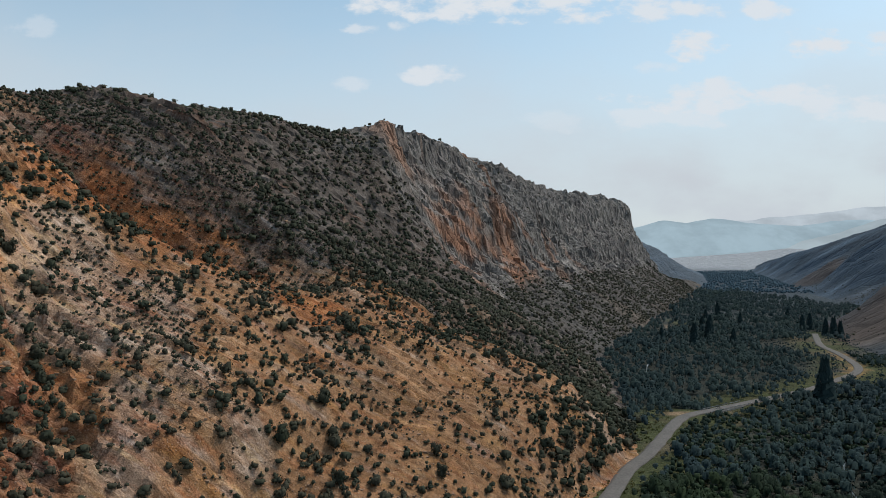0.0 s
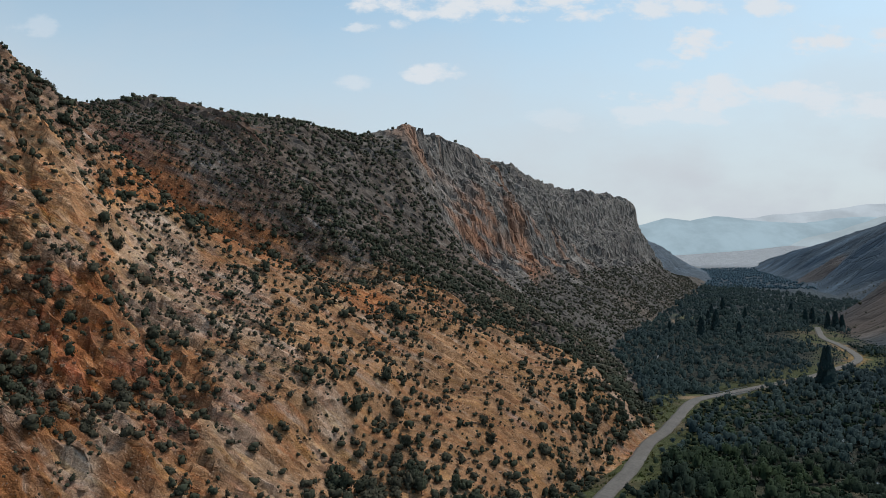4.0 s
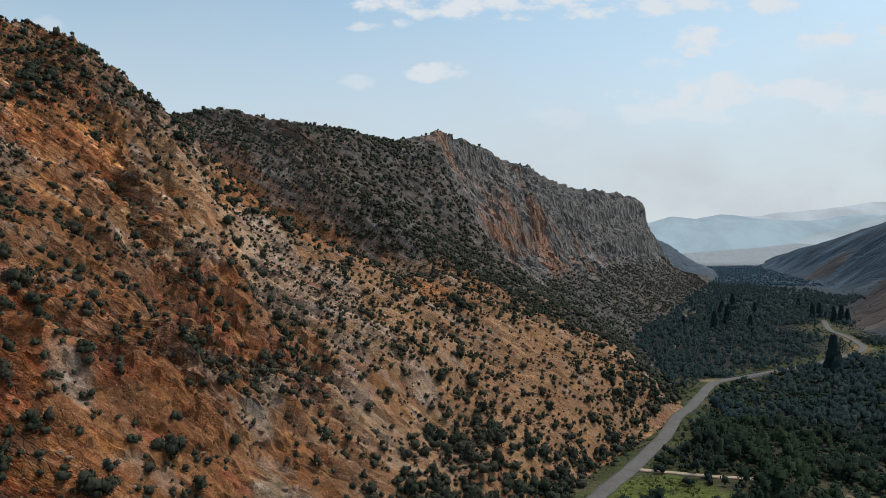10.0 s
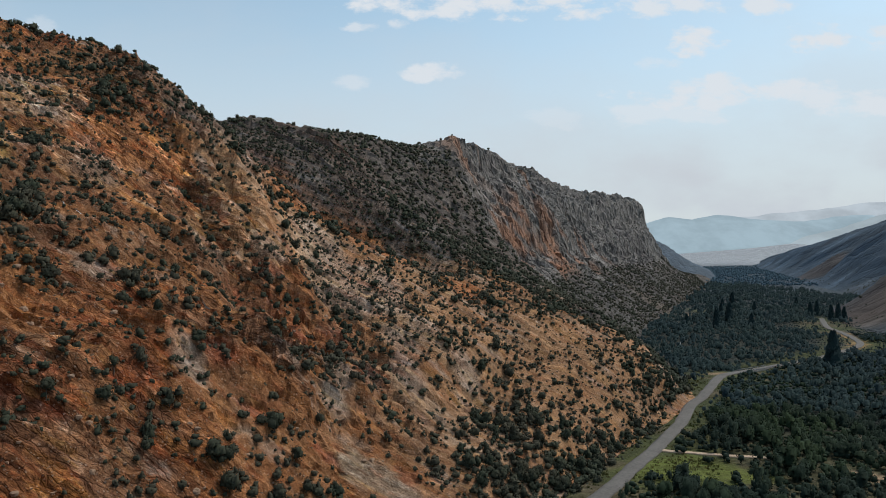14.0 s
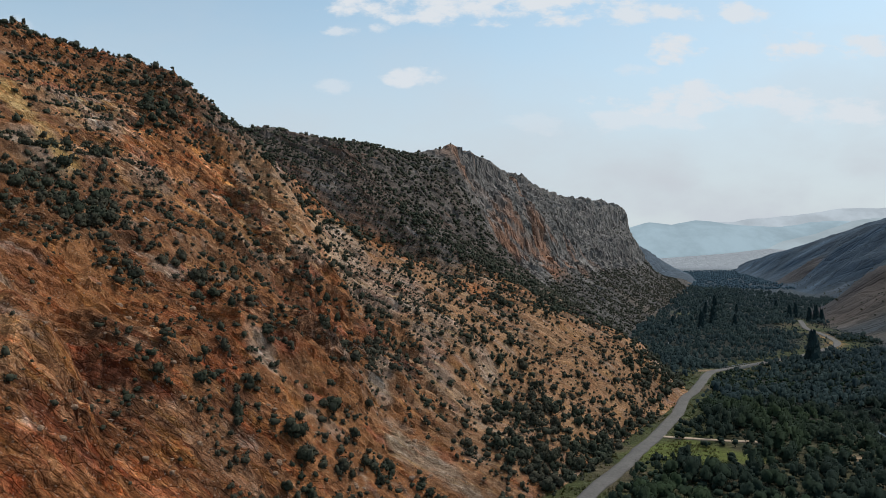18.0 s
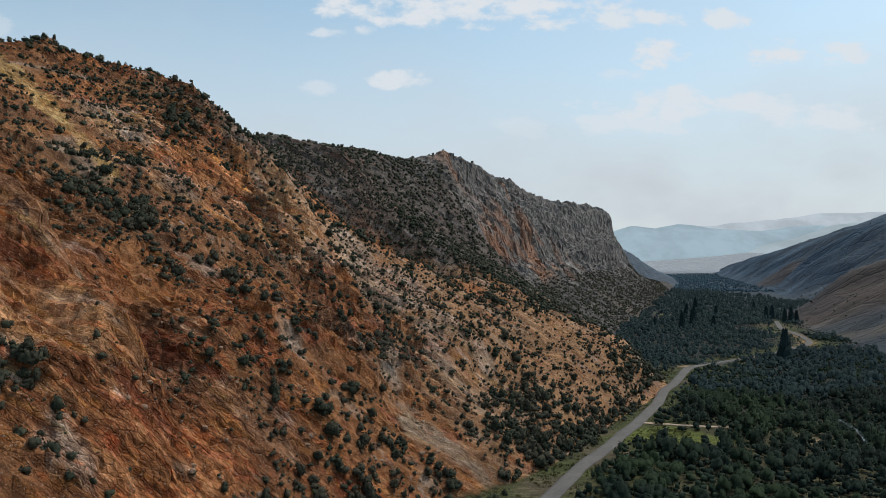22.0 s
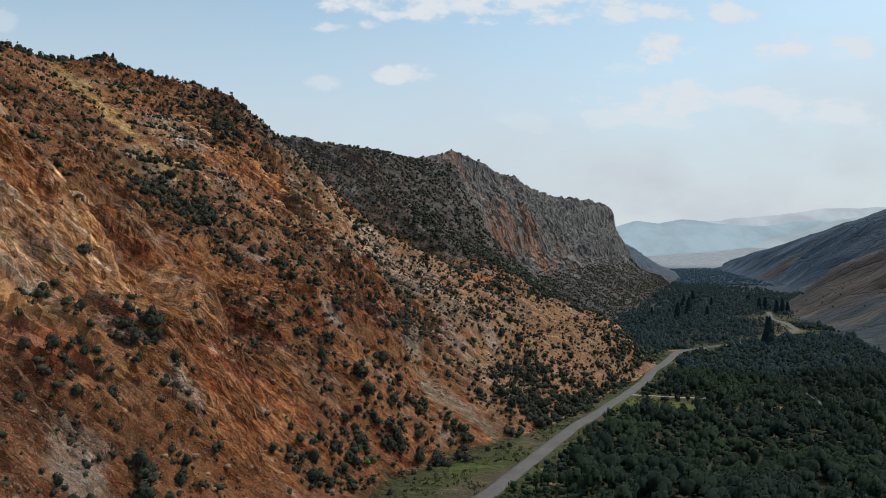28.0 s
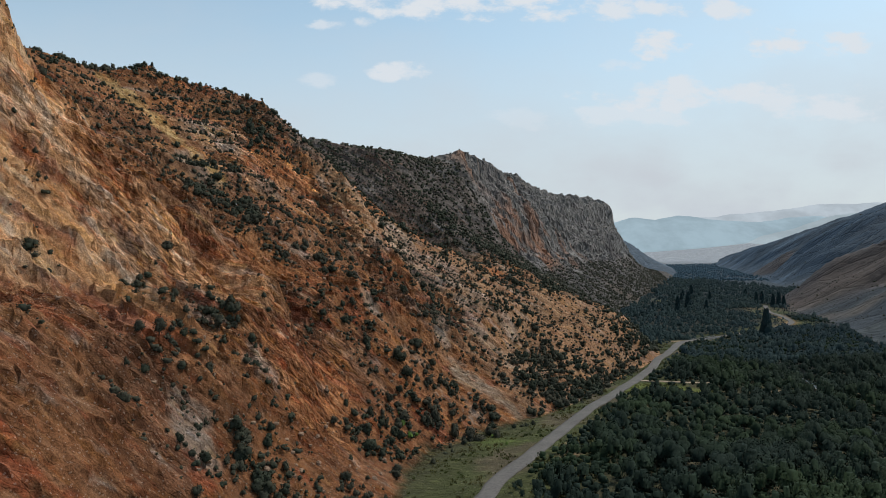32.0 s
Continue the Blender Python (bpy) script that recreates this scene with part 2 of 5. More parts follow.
def west(x, y, fine=True):
    """Height of the west side, with its distance from the foot and its place along it."""
    d0, arc = along(WEST_FOOT, x, y)
    # average the distance a little so that the corners of the foot leave no creases
    for r in (9, 22):
        for ax, ay in ((r, 0), (-r, 0), (0, r), (0, -r)):
            dd, aa = along(WEST_FOOT, x + ax, y + ay)
            d0, arc = d0 + dd, arc + aa
    d0, arc = d0 / 9, arc / 9
    rock = step(arc, 768, 800)                                        # the far cliffs begin here
    south = 1 - step(arc, 330, 420)
    d = d0 + step(d0, 5, 60) * (5.0 * fbm(x, y, 55, 3, 3) * (1 - 0.4 * rock) + rock * (9 * ridged(arc + 0.2 * d0, d0 * 0.5, 58, 4, 8) + 1.0 * ridged(arc, d0 * 0.9, 15, 3, 9)))
    # the cliffs stand in tiers, sheer between ledges
    tier = (d - 78 - 14 * fbm(arc, arc * 0, 130, 2, 15)) / 46
    sheer = d + 46 * (np.floor(tier) + step(tier % 1, 0.5, 0.92) - tier)
    d = d + rock * step(d0, 66, 84) * (1 - step(d0, 176, 196)) * 0.4 * (sheer - d)
    z = rise(WEST, np.maximum(d, 0), arc) + np.minimum(d0, 0) * 0.02 + 0.4 * np.minimum(d0 + 2.5, 0)
    up = step(d0, 4, 45)
    # rills that run down the slope, and rough ground
    z = z + up * (2.6 * ridged(arc + 0.35 * d0, d0 * 0.22, 26, 3, 11) * (1 - 0.5 * rock) + step(d0, 10, 50) * south * 5.5 * ridged(arc + 0.45 * d0, d0 * 0.3, 52, 3, 13) + 2.0 * fbm(x, y, 30, 4, 12))
    z = z + 20 * np.exp(-(((x + 228) / 20) ** 2 + ((y + 6) / 16) ** 2) ** 2)
    z = z + 6.0 * np.exp(-(((x + 212) / 11) ** 2 + ((y + 3) / 11) ** 2) * 0.5)
    # small heads, a saddle and a lower shoulder on the crest
    for px, py, r, h in ((-240, 177, 7, 3.0), (-230, 192, 5, 1.5), (-206, 205, 6, 3.0), (-273, 126, 8, -2.5), (-220, 200, 5, -3.0)):
        z = z + h * np.exp(-((x - px) ** 2 + (y - py) ** 2) / (2 * r * r))
    z = z - 5.0 * np.exp(-(((x + 197) / 16) ** 2 + ((y - 312) / 14) ** 2) * 0.5)
    z = z - 6.5 * np.exp(-(((x + 262) / 13) ** 2 + ((y - 155) / 13) ** 2) * 0.5) - 7.5 * np.exp(-(((x + 201) / 16) ** 2 + ((y - 214) / 16) ** 2) * 0.5)
    # a bare rib of rock that stands out from the southern face, with a gully on its far side
    off, run = along([(-180, 40), (-162, 37), (-147, 31), (-134, 17), (-122, 0)], x, y)
    z = z + step(run, 0, 16) * (1 - step(run, 46, 66)) * (10.0 * np.exp(-((off + 5) / 7) ** 2) - 4.0 * np.exp(-((off - 8) / 5) ** 2))
    # the gully behind the spur
    gy = y - 262 - 34 * step(x, -70, 70)
    z = z - (8 * step(d0, 25, 80) + 42 * step(d0, 80, 175)) * np.exp(-np.abs(gy / 30) ** 2.4) * (1 - rock)
    if fine:
        # broken rock, strongest where the slope is steep in the south
        bed_a, bed_b = 0.6 * arc - 0.8 * z, 0.8 * arc + 0.6 * z
        rough = 0.35 + 0.65 * south
        z = z + up * rough * (3.4 * ridged(bed_a, bed_b * 2.2, 30, 4, 21) + 1.7 * ridged(bed_a, bed_b * 3, 10, 3, 22))
        ledge = (bed_b + 5 * fbm(bed_a, bed_b, 30, 3, 25)) / 8.0
        z = z + up * rough * 1.6 * (np.abs((ledge % 1) - 0.7) * 2 - 0.5) * step(fbm(x, y, 28, 2, 26), -0.35, 0.25)
        wob = 2.5 * fbm(x, y, 9, 2, 27)
        crag = step(fbm(x, y, 40, 3, 28) + 0.5 * south, -0.1, 0.35)
        z = z + up * rough * crag * (1.1 * blocks(bed_a * 0.5 + wob, bed_b + wob, 7.5, 610) + 0.6 * blocks(bed_a * 0.6 - wob, bed_b * 1.1 + wob, 3.0, 620))
        # tilted slabs, broken off along their lower edge
        slab = (bed_b + 5 * fbm(bed_a, bed_b, 34, 3, 38)) / 6.0
        slab2 = (bed_b + 3 * fbm(bed_a, bed_b, 15, 3, 39)) / 2.3
        z = z + up * crag * (0.25 + 0.75 * south) * (1.9 * (1 - slab % 1) * step(fbm(bed_a, bed_b, 26, 2, 40), -0.4, 0.2) + 0.7 * (1 - slab2 % 1) - 1.2)
        z = z + up * (0.6 * fbm(x, y, 5, 3, 23) + 0.55 * ridged(x, y, 3.2, 2, 24) * (0.6 + 0.6 * south))
        # ribs and broken blocks of the cliffs
        face = rock * step(d0, 62, 88) * (1 - step(d0, 185, 215))
        z = z + face * (1.2 * ridged(arc + 0.2 * d0, d0 * 0.8, 21, 4, 34) + 3.6 * blocks(arc, z * 0.9, 11, 630) + 2.0 * blocks(arc + 3, z, 5.5, 640) + 1.6 * ridged(arc + 0.5 * z, z * 0.8, 11, 3, 35) + 4.0 * fbm(arc, d0, 26, 3, 36))
        crest = step(d0, 140, 180) * rock
        z = z + crest * (9 * ridged(arc, d0 * 0.15, 150, 2, 31) + 8 * ridged(arc, d0 * 0.4, 44, 3, 33) + 5 * ridged(arc, d0 * 0.6, 15, 2, 37) - 6)
    return z, d0, arc


def east(x, y, fine=True):
    d0, arc = along(EAST_FOOT, x, y)
    for r in (30,):
        for ax, ay in ((r, 0), (-r, 0), (0, r), (0, -r)):
            dd, aa = along(EAST_FOOT, x + ax, y + ay)
            d0, arc = d0 + dd, arc + aa
    d0, arc = -d0 / 5, arc / 5
    d = d0 + step(d0, 5, 80) * 18 * fbm(x, y, 120, 3, 41)
    z = rise(EAST, np.maximum(d, 0), arc, EAST_DEPTHS) + np.maximum(d - 260, 0) * (0.28 + 0.13 * (1 - step(arc, 2500, 3300))) + np.minimum(d0, 0) * 0.02
    up = step(d0, 4, 90)
    z = z + up * ((9 + 13 * step(d0, 10, 60) * (1 - step(d0, 150, 300))) * ridged(arc + 0.45 * d0, d0 * 0.25, 130, 4, 43) + 2.5 * fbm(x, y, 30, 4, 44))
    # side valleys between the spurs
    z = z - step(d0, 0, 60) * (40 * np.exp(-((arc - 1075 - 0.35 * d0) / 62) ** 2) + 24 * np.exp(-((arc - 1480 - 0.4 * d0) / 75) ** 2) + 20 * np.exp(-((arc - 1900 - 0.4 * d0) / 70) ** 2))
    return z, d0, arc


ROAD = [(-215, -330), (-176, -235), (-150, -150), (-128, -90), (-99, -46), (-77, -8.5), (-70.3, 8), (-53.6, 37), (-32, 75.5), (-15, 105), (1, 128.4), (13, 148.4), (25, 166.5), (41.3, 194), (50, 209.3),
        (65.4, 240.6), (78, 260), (93.5, 287.5), (109.5, 316), (122, 328.3), (136.5, 337), (147.5, 345), (162, 355.5), (207, 387.3), (240.7, 417.7),
        (265, 440.5), (281.8, 463), (295, 493), (310, 537), (322, 581), (346, 632), (368, 676)]
RIVER = [(20, -220), (62, -60), (84, 40), (104, 110), (128, 178), (136, 228), (154, 264), (164, 300), (151, 328), (140, 341), (127, 360), (120, 374),
         (120, 392), (134, 426), (140, 470), (166, 540), (200, 640), (258, 765), (330, 900), (430, 1130), (560, 1400), (800, 1950)]


def curve_points(points, gap):
    """A smooth line through the points, in even steps."""
    p = [Vector((*q, 0)) for q in points]
    p = [p[0] * 2 - p[1], *p, p[-1] * 2 - p[-2]]
    fine = []
    for a, b, c, e in zip(p[:-3], p[1:-2], p[2:-1], p[3:]):
        for i in range(12):
            t = i / 12
            fine.append(0.5 * ((2 * b) + (c - a) * t + (2 * a - 5 * b + 4 * c - e) * t * t + (3 * b - a - 3 * c + e) * t ** 3))
    q = np.array([(v.x, v.y) for v in fine])
    run = np.r_[0, np.cumsum(np.hypot(*np.diff(q, axis=0).T))]
    s = np.arange(0, run[-1], gap)
    return np.stack([np.interp(s, run, q[:, 0]), np.interp(s, run, q[:, 1])], 1)


ROAD_LINE, RIVER_LINE = curve_points(ROAD, 2.0), curve_points(RIVER, 4.0)


def floor_z(x, y):
    """Valley floor: nearly flat, cut by the river, rising to a plain far off."""
    river = np.abs(along(RIVER, x, y)[0])
    road = np.abs(along(ROAD, x, y)[0])
    z = 0.5 * fbm(x, y, 60, 4, 51) * step(road, 4, 20) - 0.25
    z = z - 3.6 * (1 - step(river, 3, 16)) * step(road, 2, 9) - 1.6 * (1 - step(river, 10, 60)) * step(road, 4, 20)
    r = np.hypot(x, y)
    return z + step(r, 3300, 5300) * 240 * step(y, 1500, 3200)


# ---- meshes ----
def grid_object(name, xs, ys, height, keep=None, material=None, extra=None, amount=0.0, smooth=True):
    """A sheet over a grid of x and y. extra(x, y, z, ...) gives point colours."""
    X, Y = np.meshgrid(xs, ys)
    x, y = X.ravel(), Y.ravel()
    got = height(x, y)
    got = got if isinstance(got, tuple) else (got,)
    z = got[0]
    nx, ny = len(xs), len(ys)
    i = np.arange(nx * ny).reshape(ny, nx)
    quads = np.stack([i[:-1, :-1], i[:-1, 1:], i[1:, 1:], i[1:, :-1]], -1).reshape(-1, 4)
    colour = extra(x, y, z, *got[1:]) if extra else None
    if keep is not None:
        ok = keep(x, y, z, *got[1:])
        quads = quads[ok[quads].all(1)]
        used = np.unique(quads)
        remap = np.full(nx * ny, -1)
        remap[used] = np.arange(len(used))
        quads, x, y, z = remap[quads], x[used], y[used], z[used]
        colour = None if colour is None else colour[used]
    v = np.stack([x, y, z], 1)
    return sheet(name, broken(v, amount) if amount else v, quads, material, colour, smooth)


def broken(v, amount):
    """Pushes the points of a rock face about sideways, so that blocks stand out."""
    x, y, z = v.T
    b = 0.5 * x + 0.6 * y + 0.6 * z
    v[:, 0] += amount * (vnoise(x / 5, y / 5, z / 3.2, 501) + 0.5 * vnoise(x / 2, y / 2, z / 1.4, 503))
    v[:, 1] += amount * (vnoise(x / 5, y / 5, z / 3.2, 502) + 0.5 * vnoise(x / 2, y / 2, z / 1.4, 504))
    v[:, 2] += 0.5 * amount * vnoise(x / 3, y / 3, z / 2, 505) + 0.3 * amount * vnoise(b, x * 0.2, y * 0.2, 506)
    return v


def sheet(name, verts, faces, material, colour=None, smooth=True, normals=None):
    me = bpy.data.meshes.new(name)
    faces = np.asarray(faces)
    n, k = faces.shape
    me.vertices.add(len(verts))
    me.vertices.foreach_set("co", np.asarray(verts, np.float32).ravel())
    me.loops.add(n * k)
    me.loops.foreach_set("vertex_index", faces.astype(np.int32).ravel())
    me.polygons.add(n)
    me.polygons.foreach_set("loop_start", np.arange(0, n * k, k, dtype=np.int32))
    me.polygons.foreach_set("use_smooth", np.full(n, smooth))
    if colour is not None:
        at = me.attributes.new("soil", "FLOAT_COLOR", "POINT")
        at.data.foreach_set("color", (colour if colour.shape[1] == 4 else np.c_[colour, np.ones(len(colour))]).astype(np.float32).ravel())
    me.update()
    me.validate()
    if normals is not None:
        at = me.attributes.new("custom_normal", "FLOAT_VECTOR", "POINT")
        at.data.foreach_set("vector", np.asarray(normals, np.float32).ravel())
    if material:
        me.materials.append(material)
    return new(name, me)


# ---- materials ----
def material(name):
    m = bpy.data.materials.new(name)
    m.use_nodes = True
    return m, Nodes(m.node_tree)


def finish(n, colour, rough, bump=None, depth=0.2, spec=0.3, **more):
    ins = {"Base Color": colour, "Roughness": rough, "Specular IOR Level": spec, **more}
    if bump is not None:
        ins["Normal"] = n.add("ShaderNodeBump", {"Height": bump, "Distance": depth, "Strength": 1.0}).outputs[0]
    b = n.add("ShaderNodeBsdfPrincipled", ins)
    n.add("ShaderNodeOutputMaterial", {"Surface": b.outputs[0]})
    return b


def soil_material(name, grain, depth, stones, beds=((0.24, 0.54, -0.8), (0.32, 0.72, 0.6), (-0.9, 0.4, 0.0)), contrast=1.0, pale=0.5, seams=0.0):
    """Earth and stones; the soil colour's alpha says how far bare rock with its beds shows through."""
    m, n = material(name)
    soil = n.add("ShaderNodeAttribute", attribute_name="soil")
    at, rock = soil.outputs["Color"], soil.outputs["Alpha"]
    pos = n.add("ShaderNodeNewGeometry").outputs["Position"]
    dots = [n.add("ShaderNodeVectorMath", {0: pos, 1: q}, operation="DOT_PRODUCT").outputs["Value"] for q in beds]
    # beds of the rock: long along one way, thin across it
    bed = n.add("ShaderNodeCombineXYZ", {0: n.math("MULTIPLY", dots[0], 0.22), 1: dots[1], 2: n.math("MULTIPLY", dots[2], 0.22)}).outputs[0]
    blotch, mid, fine = n.noise(pos, grain * 0.16, 5.0, 0.6), n.noise(pos, grain * 1.1, 6.0, 0.68), n.noise(pos, grain * 6, 4.0, 0.65)
    strata, cracks = n.noise(bed, grain * 0.42, 8.0, 0.7), n.noise(bed, grain * 1.7, 6.0, 0.72)
    hairline = n.noise(bed, grain * 5.0, 5.0, 0.7)
    ragged = n.add("ShaderNodeVectorMath", {0: pos, 1: n.add("ShaderNodeTexNoise", {"Vector": pos, "Scale": stones * 0.9, "Detail": 4.0, "Roughness": 0.7}).outputs["Color"]}, operation="ADD").outputs[0]
    cells = n.add("ShaderNodeTexVoronoi", {"Vector": ragged, "Scale": stones, "Randomness": 1.0}, feature="F1")
    chips = n.add("ShaderNodeTexVoronoi", {"Vector": ragged, "Scale": stones * 2.7}, feature="F1")
    tone = n.add("ShaderNodeSeparateColor", {0: cells.outputs["Color"]})
    tone2 = n.add("ShaderNodeSeparateColor", {0: chips.outputs["Color"]})

    def shade(col, f, lo, hi, dark, light):
        return n.mix(n.ramp(f, lo, hi), n.mix(1.0, col, dark, "MULTIPLY"), n.mix(1.0, col, light, "MULTIPLY"))
    col = shade(at, blotch, 0.32, 0.68, (0.80, 0.77, 0.75), (1.18, 1.17, 1.15))
    col = shade(col, mid, 0.34, 0.66, (0.76, 0.74, 0.73), (1.22, 1.22, 1.22))
    col = shade(col, fine, 0.36, 0.64, (0.78, 0.77, 0.76), (1.2, 1.2, 1.2))
    slabs = shade(shade(col, strata, 0.38, 0.62, (0.60, 0.54, 0.51), (1.34, 1.34, 1.34)), cracks, 0.36, 0.6, (0.66, 0.62, 0.60), (1.16, 1.16, 1.17))
    # broken blocks with open joints
    broken = n.add("ShaderNodeCombineXYZ", {0: n.math("MULTIPLY", dots[0], 0.5), 1: dots[1], 2: n.math("MULTIPLY", dots[2], 0.5)}).outputs[0]
    broken = n.add("ShaderNodeVectorMath", {0: broken, 1: n.add("ShaderNodeTexNoise", {"Vector": pos, "Scale": grain * 0.7, "Detail": 5.0, "Roughness": 0.65}).outputs["Color"]}, operation="ADD").outputs[0]
    block = n.add("ShaderNodeSeparateColor", {0: n.add("ShaderNodeTexVoronoi", {"Vector": broken, "Scale": grain * 1.3}, feature="F1").outputs["Color"]}).outputs[0]
    joint = n.ramp(n.add("ShaderNodeTexVoronoi", {"Vector": broken, "Scale": grain * 1.3}, feature="DISTANCE_TO_EDGE").outputs["Distance"], 0.0, 0.09)
    slabs = shade(shade(slabs, block, 0.0, 1.0, (0.78, 0.74, 0.72), (1.22, 1.22, 1.24)), joint, 0.0, 1.0, (0.84, 0.81, 0.80), (1.05, 1.05, 1.05))
    slabs = shade(slabs, hairline, 0.36, 0.62, (0.74, 0.71, 0.69), (1.12, 1.12, 1.12))
    col = n.mix(rock, col, slabs)
    # seams of paler, rusty and ochre rock along the beds
    seen = n.math("MULTIPLY", n.math("ADD", n.math("MULTIPLY", rock, 0.55), 0.45), seams)
    for k, (size, lo, hi, tint) in enumerate(((1.0, 0.51, 0.61, (1.65, 1.95, 2.30)), (0.8, 0.52, 0.62, (1.05, 0.68, 0.52)), (0.6, 0.52, 0.64, (1.30, 1.24, 0.76)), (2.3, 0.54, 0.62, (0.55, 0.50, 0.50)))):
        shift = n.add("ShaderNodeVectorMath", {0: bed, 1: (31.0 * (k + 1), 17.0 * k, 5.0)}, operation="ADD").outputs[0]
        seam = n.ramp(n.noise(shift, grain * size, 6.0, 0.68), lo, hi)
        col = n.mix(n.math("MULTIPLY", seam, seen), col, n.mix(1.0, col, tint, "MULTIPLY"))
    # single stones: some pale, some dark
    near = n.ramp(cells.outputs["Distance"], 0.42, 0.28)
    col = n.mix(n.math("MULTIPLY", n.math("MULTIPLY", near, n.ramp(tone.outputs[0], 0.70, 0.84)), pale), col, n.mix(0.5, n.mix(1.0, col, (1.7, 1.7, 1.7), "MULTIPLY"), (0.42, 0.36, 0.30)))
    small = n.ramp(chips.outputs["Distance"], 0.5, 0.2)
    col = n.mix(n.math("MULTIPLY", n.math("MULTIPLY", small, n.ramp(tone2.outputs[1], 0.72, 0.88)), 0.6), col, n.mix(1.0, col, (0.42, 0.40, 0.40), "MULTIPLY"))
    col = n.mix(contrast, at, col)
    h = n.math("ADD", n.math("MULTIPLY", mid, 0.8), n.math("ADD", n.math("MULTIPLY", fine, 0.25), n.math("MULTIPLY", near, 0.22)))
    h = n.math("ADD", h, n.math("MULTIPLY", rock, n.math("ADD", n.math("MULTIPLY", strata, 1.9), n.math("ADD", n.math("MULTIPLY", cracks, 0.9), n.math("ADD", n.math("MULTIPLY", hairline, 0.45), n.math("ADD", n.math("MULTIPLY", block, 0.5), n.math("MULTIPLY", joint, 0.45)))))))
    finish(n, col, 0.95, h, depth, 0.15)
    return m


def cliff_material():
    """Jointed grey limestone: upright ribs and blocks with open joints."""
    m, n = material("grey_cliff_rock")
    soil = n.add("ShaderNodeAttribute", attribute_name="soil")
    at, rock = soil.outputs["Color"], soil.outputs["Alpha"]
    pos = n.add("ShaderNodeNewGeometry").outputs["Position"]
    dots = [n.add("ShaderNodeVectorMath", {0: pos, 1: q}, operation="DOT_PRODUCT").outputs["Value"] for q in ((0.41, 0.91, 0.0), (-0.91, 0.41, 0.0), (0.0, 0.0, 1.0))]
    upright = n.add("ShaderNodeCombineXYZ", {0: dots[0], 1: n.math("MULTIPLY", dots[1], 0.5), 2: n.math("MULTIPLY", dots[2], 0.6)}).outputs[0]
    warp = n.add("ShaderNodeVectorMath", {0: upright, 1: n.add("ShaderNodeTexNoise", {"Vector": pos, "Scale": 0.08, "Detail": 3.0}).outputs["Color"]}, operation="ADD").outputs[0]
    ribs, blocky, grit = n.noise(upright, 0.07, 6.0, 0.6), n.noise(warp, 0.3, 6.0, 0.68), n.noise(pos, 0.5, 5.0, 0.65)
    joint = n.ramp(n.add("ShaderNodeTexVoronoi", {"Vector": warp, "Scale": 0.13}, feature="DISTANCE_TO_EDGE").outputs["Distance"], 0.0, 0.07)
    cell = n.add("ShaderNodeSeparateColor", {0: n.add("ShaderNodeTexVoronoi", {"Vector": warp, "Scale": 0.13}, feature="F1").outputs["Color"]}).outputs[0]

    def shade(col, f, lo, hi, dark, light):
        return n.mix(n.ramp(f, lo, hi), n.mix(1.0, col, (dark,) * 3, "MULTIPLY"), n.mix(1.0, col, (light,) * 3, "MULTIPLY"))
    face = shade(shade(at, ribs, 0.36, 0.64, 0.82, 1.16), blocky, 0.36, 0.64, 0.86, 1.12)
    face = shade(shade(face, cell, 0.0, 1.0, 0.84, 1.14), joint, 0.0, 1.0, 0.74, 1.0)
    col = n.mix(rock, shade(at, n.noise(pos, 0.09, 5.0, 0.6), 0.35, 0.65, 0.78, 1.2), face)
    col = shade(col, grit, 0.34, 0.66, 0.82, 1.16)
    h = n.math("ADD", n.math("MULTIPLY", grit, 0.7), n.math("MULTIPLY", rock, n.math("ADD", n.math("MULTIPLY", blocky, 1.2), n.math("ADD", n.math("MULTIPLY", joint, 0.5), n.math("MULTIPLY", cell, 0.5)))))
    finish(n, col, 0.95, h, 1.0, 0.12)
    return m


SOIL = soil_material("slope_earth_and_rock", 0.5, 0.6, 1.7, pale=0.6, seams=0.8)
CLIFF = cliff_material()
# earth of the far hills; their soil colours include painted haze
DISTANT = soil_material("dry_hill_earth", 0.05, 2.0, 0.06, ((0.6, 0.2, 0.3), (-0.2, 0.5, 0.6), (0.3, 0.1, -0.5)), 0.42, 0.0)
FLOOR = soil_material("valley_floor_earth", 0.4, 0.3, 1.1, ((1, 0, 0), (0, 1, 0), (0, 0, 1)), 0.5)


def leaf_material(name, dark, light, other, patches=0.035):
    m, n = material(name)
    geo = n.add("ShaderNodeNewGeometry")
    info = n.add("ShaderNodeObjectInfo").outputs["Random"]
    pos = geo.outputs["Position"]
    patch = n.noise(pos, patches, 3.0, 0.6)
    col = n.mix(geo.outputs["Random Per Island"], dark, light)
    col = n.mix(n.math("MULTIPLY", n.ramp(n.math("ADD", patch, n.math("MULTIPLY", info, 0.1)), 0.46, 0.68), 0.85), col, other)
    tuft = n.noise(pos, 1.4, 5.0, 0.7)
    col = n.mix(n.ramp(tuft, 0.35, 0.65), n.mix(1.0, col, (0.84, 0.84, 0.86), "MULTIPLY"), n.mix(1.0, col, (1.18, 1.18, 1.14), "MULTIPLY"))
    finish(n, col, 0.85, None, spec=0.1)
    return m


